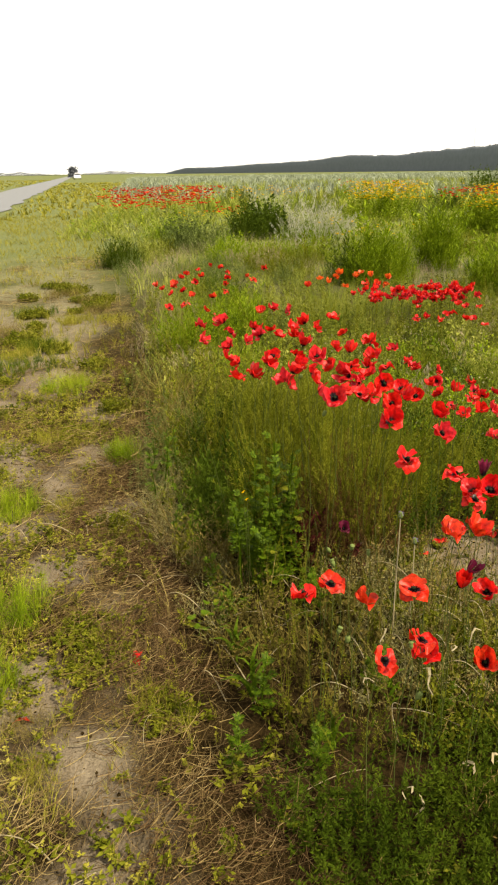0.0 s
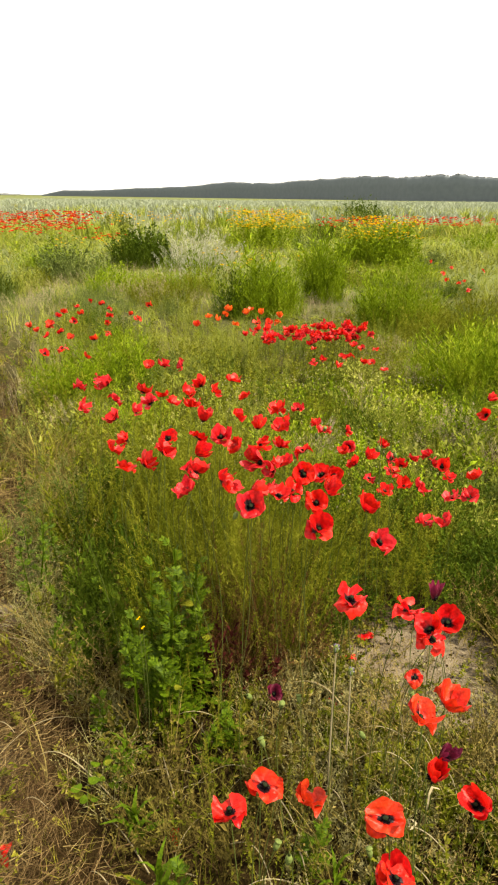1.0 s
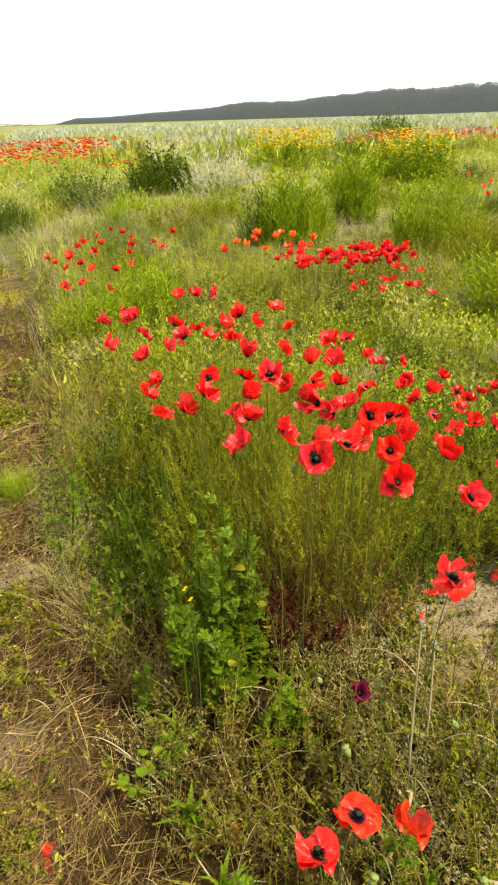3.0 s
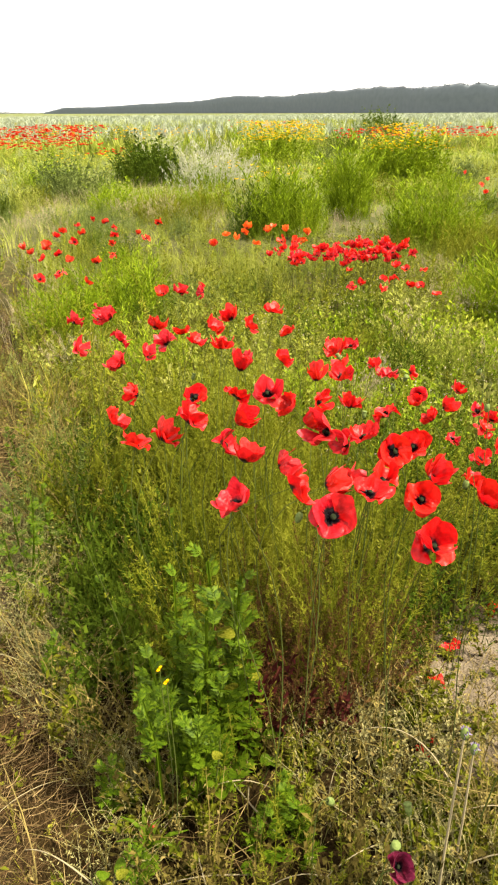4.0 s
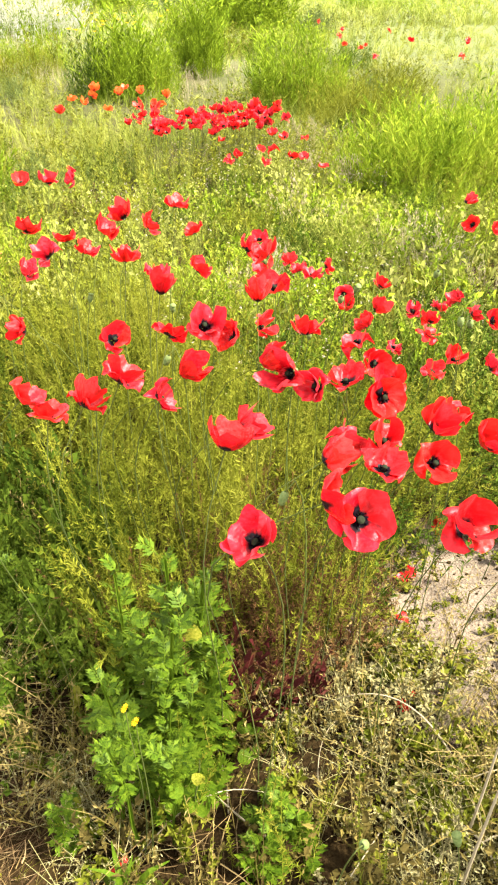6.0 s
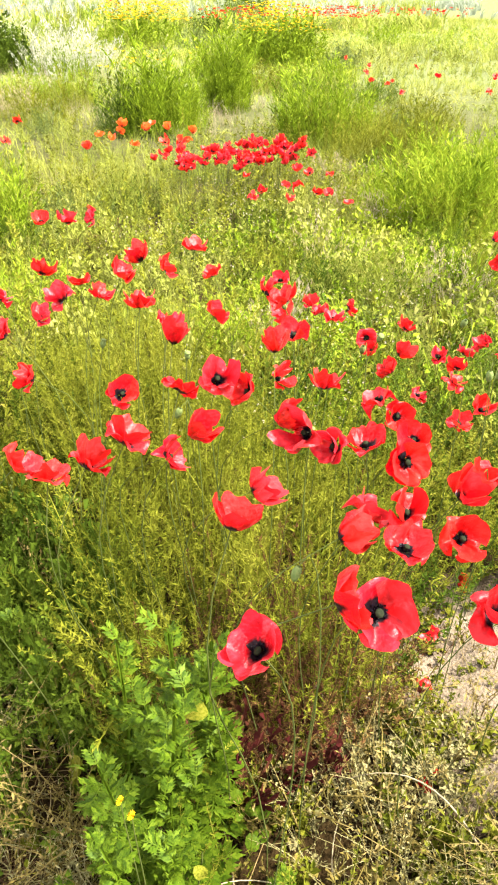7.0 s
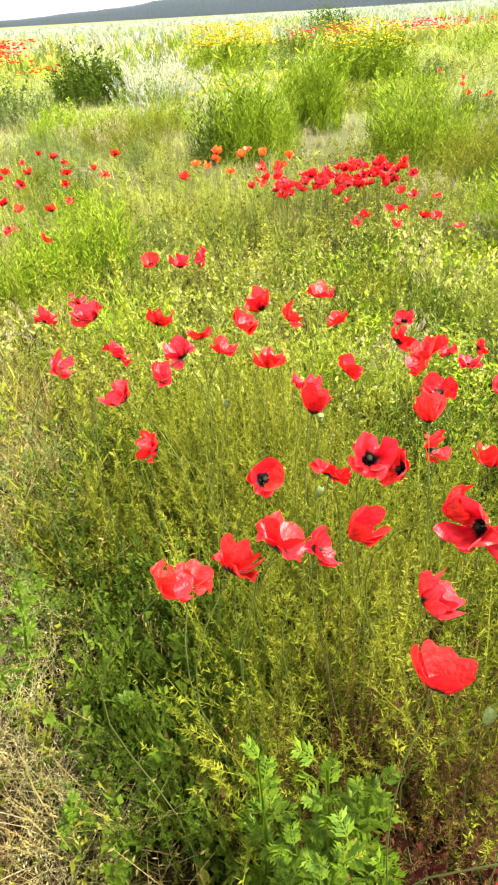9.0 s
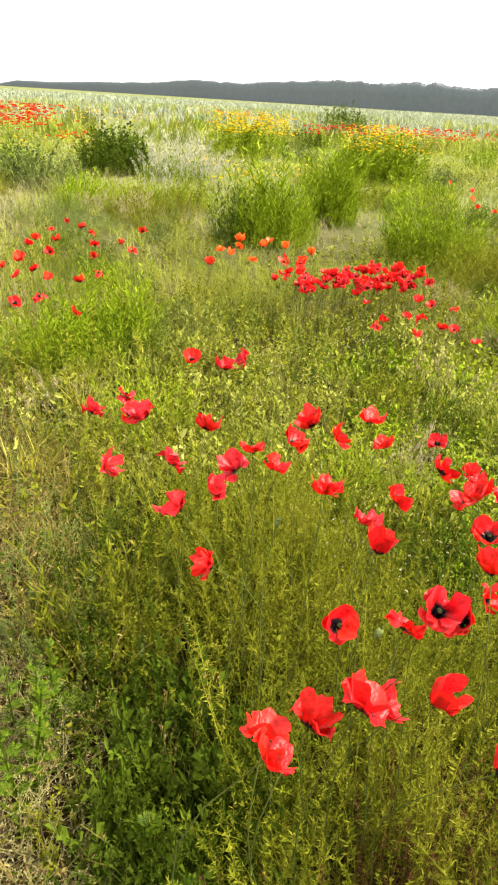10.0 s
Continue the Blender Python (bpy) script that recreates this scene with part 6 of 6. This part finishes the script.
# the field goes on beside and behind the walk
p = spread(4200, (1.2, 9, -4.5, 6.5), lambda x, y: np.clip((x - 1.3 - 0.35 * np.clip(y - 1, 0, 9)) * 2, 0, 1))
stuff("side_grass", strew(SHORT_TUFTS, p, R.uniform(0.25, 0.45, len(p)), R.uniform(0.12, 0.35, len(p)), 0.2), MEADOW, "yellow-green meadow grass beside the walk", "grass")
p = spread(1500, (0.0, 2.2, -4.5, 1.2), lambda x, y: np.clip(beyond_edge(x, y) * 5, 0, 1) * np.clip((0.75 - y) * 3 + (x > 1.2) * 3, 0, 1))
stuff("side_weeds", strew(SPRIGS_FAR, p, R.uniform(0.08, 0.16, len(p)), R.uniform(0.06, 0.2, len(p)), 0.2), CRESS, "mixed olive weeds behind the walk", "weeds")
p = spread(1900, (-3.2, 0.4, -4.5, 0.75), lambda x, y: strip(x, y) * (x > ROAD_X0 + ROAD_SLOPE * y + 0.3))
stuff("far_straw", strew(BUNCHES, p, R.uniform(0.15, 0.3, len(p)), R.uniform(0.12, 0.26, len(p)), 0.1), STRAW, "dry straw on the worn strip behind the walk", "straw")
p = spread(3200, (-3.4, 0.2, -6, 4.5), lambda x, y: strip(x, y) * (x > ROAD_X0 + ROAD_SLOPE * y + 0.2) * np.clip((ripple(x, y, 0.3, 9) - 0.3) * 3, 0.1, 1) * np.clip((0.8 - y) + (-1.9 - x) * 3, 0, 1))
stuff("verge_grass", strew(SHORT_TUFTS, p, R.uniform(0.1, 0.18, len(p)), R.uniform(0.05, 0.14, len(p)), 0.25), YOUNG, "short yellow-green grass beside the road", "grass")

p = spread(1500, (1.0, 7, -4.5, 5.5), lambda x, y: np.clip((x - 1.15 - 0.33 * np.clip(y - 1, 0, 9)) * 3, 0, 1) * (0.3 + 0.7 * ripple(x, y, 0.4, 9)))
stuff("side_weeds", strew(SPRIGS_FAR, p, R.uniform(0.10, 0.20, len(p)), R.uniform(0.06, 0.2, len(p)), 0.2), HERB, "light green weeds beside the walk", "weeds")

# flower patches too far to count
CUPS = [cup_flower() for _ in range(6)]


def flower_patch(name, centre, radii, n, size, height, mat, label):
    q = spread(n, (centre[0] - radii[0] * 1.3, centre[0] + radii[0] * 1.3, centre[1] - radii[1] * 1.3, centre[1] + radii[1] * 1.3), lambda a, b: blob(a, b, *centre, *radii, 0.5) * (0.3 + 0.7 * ripple(a, b, 0.5, centre[0])))
    q[:, 2] += R.uniform(height[0], height[1], len(q))
    return stuff(name, strew(CUPS, q, R.uniform(0.7, 1.2, len(q)) * size, None, 0.5, (0, -0.4)), mat, label, "flowers")


flower_patch("far_poppies", (-2.9, 22.6), (1.7, 3.0), 1900, 0.052, (0.36, 0.88), FARRED, "thick drift of red poppies in the meadow")
flower_patch("far_poppies", (-0.75, 18.6), (0.42, 0.8), 90, 0.05, (0.35, 0.5), FARRED, "few orange-red poppies in the meadow")
flower_patch("far_poppies", (6.2, 23.5), (0.8, 0.9), 190, 0.055, (0.45, 0.78), FARRED, "red poppies beside a dark bush")
flower_patch("far_poppies", (7.9, 25.2), (0.6, 0.8), 90, 0.055, (0.45, 0.7), FARRED, "red poppies in the meadow")
flower_patch("far_poppies", (10.2, 25.6), (1.5, 1.6), 420, 0.055, (0.42, 0.72), FARRED, "drift of red poppies in the meadow")
flower_patch("far_poppies", (14.0, 27.0), (1.6, 1.6), 220, 0.055, (0.42, 0.65), FARRED, "red poppies in the meadow")
flower_patch("far_poppies", (6.5, 40), (2.5, 3), 120, 0.06, (0.5, 0.8), FARRED, "far strip of red poppies in the pale grass")
flower_patch("yellow_flowers", (3.4, 20.1), (1.05, 0.9), 1300, 0.034, (0.55, 1.0), YELLOW, "yellow daisies over a green bush")
flower_patch("yellow_flowers", (4.9, 14.8), (0.74, 0.6), 1500, 0.028, (0.55, 1.0), YELLOW, "yellow daisies over a rounded green bush")
flower_patch("yellow_flowers", (1.7, 11.4), (0.8, 1.4), 90, 0.026, (0.38, 0.55), YELLOW, "scattered yellow flowers in tall grass")
flower_patch("yellow_flowers", (-1.2, 17.0), (1.0, 1.8), 70, 0.03, (0.35, 0.45), YELLOW, "scattered yellow flowers by the poppies")
flower_patch("yellow_flowers", (-0.6, 27.0), (2.6, 3.0), 300, 0.045, (0.5, 0.75), YELLOW, "yellow flowers in the far grass")


# ---------- far wood, mast, car, tree ----------
def pine(h, spreading, n=190, big=0.38, foot=0.42):
    """A far pine's uneven crown of small clumps."""
    t = R.uniform(0, 1, n) ** 0.8
    a = R.uniform(0, 6.283, n)
    rad = spreading * np.sin(math.pi * (0.2 + 0.72 * t)) * R.uniform(0.3, 1.0, n)
    p_ = np.stack([np.cos(a) * rad, np.sin(a) * rad, h * (foot + (0.98 - foot) * t)], 1)
    d = R.normal(size=(n, 3)) + np.array([0, 0, 0.4])
    return leaflets(p_, d, big * spreading * R.uniform(0.5, 0.95, n), big * spreading * R.uniform(0.5, 0.8, n))


def trunk(h, r):
    k, v, f = 5, [], []
    for z_, s in ((0, 1.0), (h * 0.5, 0.7), (h * 0.9, 0.2)):
        v += [(r * s * math.cos(i * 6.283 / k), r * s * math.sin(i * 6.283 / k), z_) for i in range(k)]
    for j in range(2):
        for i in range(k):
            p_, q = j * k + i, j * k + (i + 1) % k
            f += [(p_, q, q + k), (p_, q + k, p_ + k)]
    return np.array(v), np.array(f)


AZ = (-7.0, -2.0, 5.0, 12.0, 20.0, 30.0, 45.0, 60.0)
DIST = (760.0, 640.0, 500.0, 410.0, 330.0, 290.0, 260.0, 250.0)
THICKET = [pine(1, 0.3, 60, 0.5, 0.05) for _ in range(5)]


def wood_top(az):
    """Height of the wood over the field along its bearing, crown by crown."""
    z = np.zeros_like(az)
    return np.interp(az, (-7, -5.5, 0, 8, 25, 60), (1.0, 5.0, 7.6, 9.6, 9.9, 9.6)) * 0.97 * (0.84 + 0.26 * lattice(az * 0.30, z, 3) + 0.09 * lattice(az * 1.3, z, 4) + 0.03 * lattice(az * 5.0, z, 9))


def at_bearing(az, d, z):
    return np.stack([d * np.sin(np.radians(az)), d * np.cos(np.radians(az)), z], -1)


wa = np.arange(-7.0, 58.0, 0.06)
wd, wt = np.interp(wa, AZ, DIST), wood_top(wa)
rows_w = [at_bearing(wa, wd + dd, wt * zz - 0.3) for dd, zz in ((0.0, 0.0), (0.2, 0.6), (0.6, 0.92), (1.6, 1.0), (9.0, 0.9), (12.0, 0.0))]
k = len(wa)
wf = np.array([t for r_ in range(5) for i in range(k - 1) for t in ((r_ * k + i, r_ * k + i + 1, (r_ + 1) * k + i + 1), (r_ * k + i, (r_ + 1) * k + i + 1, (r_ + 1) * k + i))])
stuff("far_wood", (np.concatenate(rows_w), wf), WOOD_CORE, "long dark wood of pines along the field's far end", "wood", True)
ta = R.uniform(-7, 58, 9000)
tt, th = wood_top(ta), 1 - 0.05 * R.uniform(0, 1, len(ta))
tp = at_bearing(ta, np.interp(ta, AZ, DIST) + 1.0 + R.uniform(0, 3, len(ta)), tt * th)
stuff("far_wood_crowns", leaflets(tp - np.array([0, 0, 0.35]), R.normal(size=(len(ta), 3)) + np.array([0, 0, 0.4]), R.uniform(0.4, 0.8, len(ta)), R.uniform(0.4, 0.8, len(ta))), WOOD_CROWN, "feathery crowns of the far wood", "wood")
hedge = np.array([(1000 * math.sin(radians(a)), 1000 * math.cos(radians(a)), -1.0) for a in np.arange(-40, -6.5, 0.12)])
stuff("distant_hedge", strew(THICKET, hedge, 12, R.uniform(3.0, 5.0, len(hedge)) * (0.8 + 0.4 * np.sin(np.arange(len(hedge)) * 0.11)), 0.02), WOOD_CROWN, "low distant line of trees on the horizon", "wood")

mast = tagged(new("radio_mast", lathe("radio_mast", [(0.20, 0), (0.17, 10), (0.14, 20), (0.11, 26.8), (0.0, 27)], plain_material("mast_metal", (0.5, 0.5, 0.52), (0.6, 0.6, 0.62), 5, 0.5, 0.5))), "thin grey mast rising behind the far wood", "mast")
mast.location = (430 * math.sin(radians(15.5)), 430 * math.cos(radians(15.5)), 0)

lone = tagged(new("tree"), "dark lone tree beside the far road", "tree")
lone.location = (-60, 244, 0)
child("trunk", mesh_of("trunk", *(lambda g: (g[0] * np.array([4, 4, 3.3]), g[1]))(trunk(1, 0.05)), WOOD_TRUNK), lone)
cr = merge([leaflets(np.stack([R.normal(0, 0.7, 260), R.normal(0, 0.7, 260), R.uniform(0.7, 3.2, 260)], 1), R.normal(size=(260, 3)), 0.8, 0.55)])
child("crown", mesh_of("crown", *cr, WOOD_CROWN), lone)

CARPAINT = plain_material("pale_car_paint", (0.62, 0.62, 0.62), (0.68, 0.68, 0.68), 2, 0.3, 0, 0.0)
GLASS = plain_material("car_window_glass", (0.02, 0.025, 0.03), (0.03, 0.035, 0.04), 2, 0.1, 0, 0.0)
RUBBER = plain_material("tyre_rubber", (0.02, 0.02, 0.02), (0.035, 0.035, 0.035), 20, 0.9)
LAMP = plain_material("headlight_glass", (0.7, 0.7, 0.68), (0.8, 0.8, 0.78), 5, 0.15)


def bm_mesh(name, bm, mat):
    me = bpy.data.meshes.new(name)
    bm.to_mesh(me)
    bm.free()
    me.materials.append(mat)
    return me


def boxy(name, sx, sy, sz, mat, bevel=0.08, taper=(1.0, 1.0)):
    bm = bmesh.new()
    bmesh.ops.create_cube(bm, size=1)
    for v in bm.verts:
        up = v.co.z > 0
        v.co.x *= sx * (taper[0] if up else 1)
        v.co.y *= sy * (taper[1] if up else 1)
        v.co.z *= sz
    bmesh.ops.bevel(bm, geom=bm.edges[:], offset=bevel, segments=2, affect="EDGES")
    return bm_mesh(name, bm, mat)


car = tagged(new("car"), "pale grey car standing at the far end of the road", "car")
car.matrix_basis = pose(-43.9, 183, 0.03, 0, 0, 13)
child("body", boxy("body", 1.75, 4.2, 0.62, CARPAINT, 0.12, (0.94, 0.97)), car, Matrix.Translation((0, 0, 0.62)))
cabin = child("cabin", boxy("cabin", 1.6, 2.4, 0.6, CARPAINT, 0.1, (0.82, 0.72)), car, Matrix.Translation((0, 0.2, 1.2)))
child("windscreen", boxy("windscreen", 1.3, 0.03, 0.42, GLASS, 0.01), car, Matrix.Translation((0, -0.83, 1.2)) @ Matrix.Rotation(radians(-28), 4, "X"), "dark windscreen")
for sx in (-1, 1):
    child("side_window", boxy("side_window", 0.03, 1.7, 0.36, GLASS, 0.01), car, Matrix.Translation((0.735 * sx, 0.2, 1.22)) @ Matrix.Rotation(radians(-13 * sx), 4, "Y"))
    child("headlight", boxy("headlight", 0.36, 0.08, 0.18, LAMP, 0.02), car, Matrix.Translation((0.6 * sx, -2.05, 0.72)))
    for sy in (-1.3, 1.3):
        wheel = child("wheel", lathe("wheel", [(0.0, -0.1), (0.28, -0.1), (0.32, -0.06), (0.32, 0.06), (0.28, 0.1), (0.0, 0.1)], RUBBER, 16), car, Matrix.Translation((0.78 * sx, sy, 0.32)) @ Matrix.Rotation(radians(90), 4, "Y"))
        child("rim", lathe("rim", [(0.0, -0.105), (0.18, -0.105), (0.2, 0), (0.18, 0.105), (0.0, 0.105)], CARPAINT, 12), wheel)
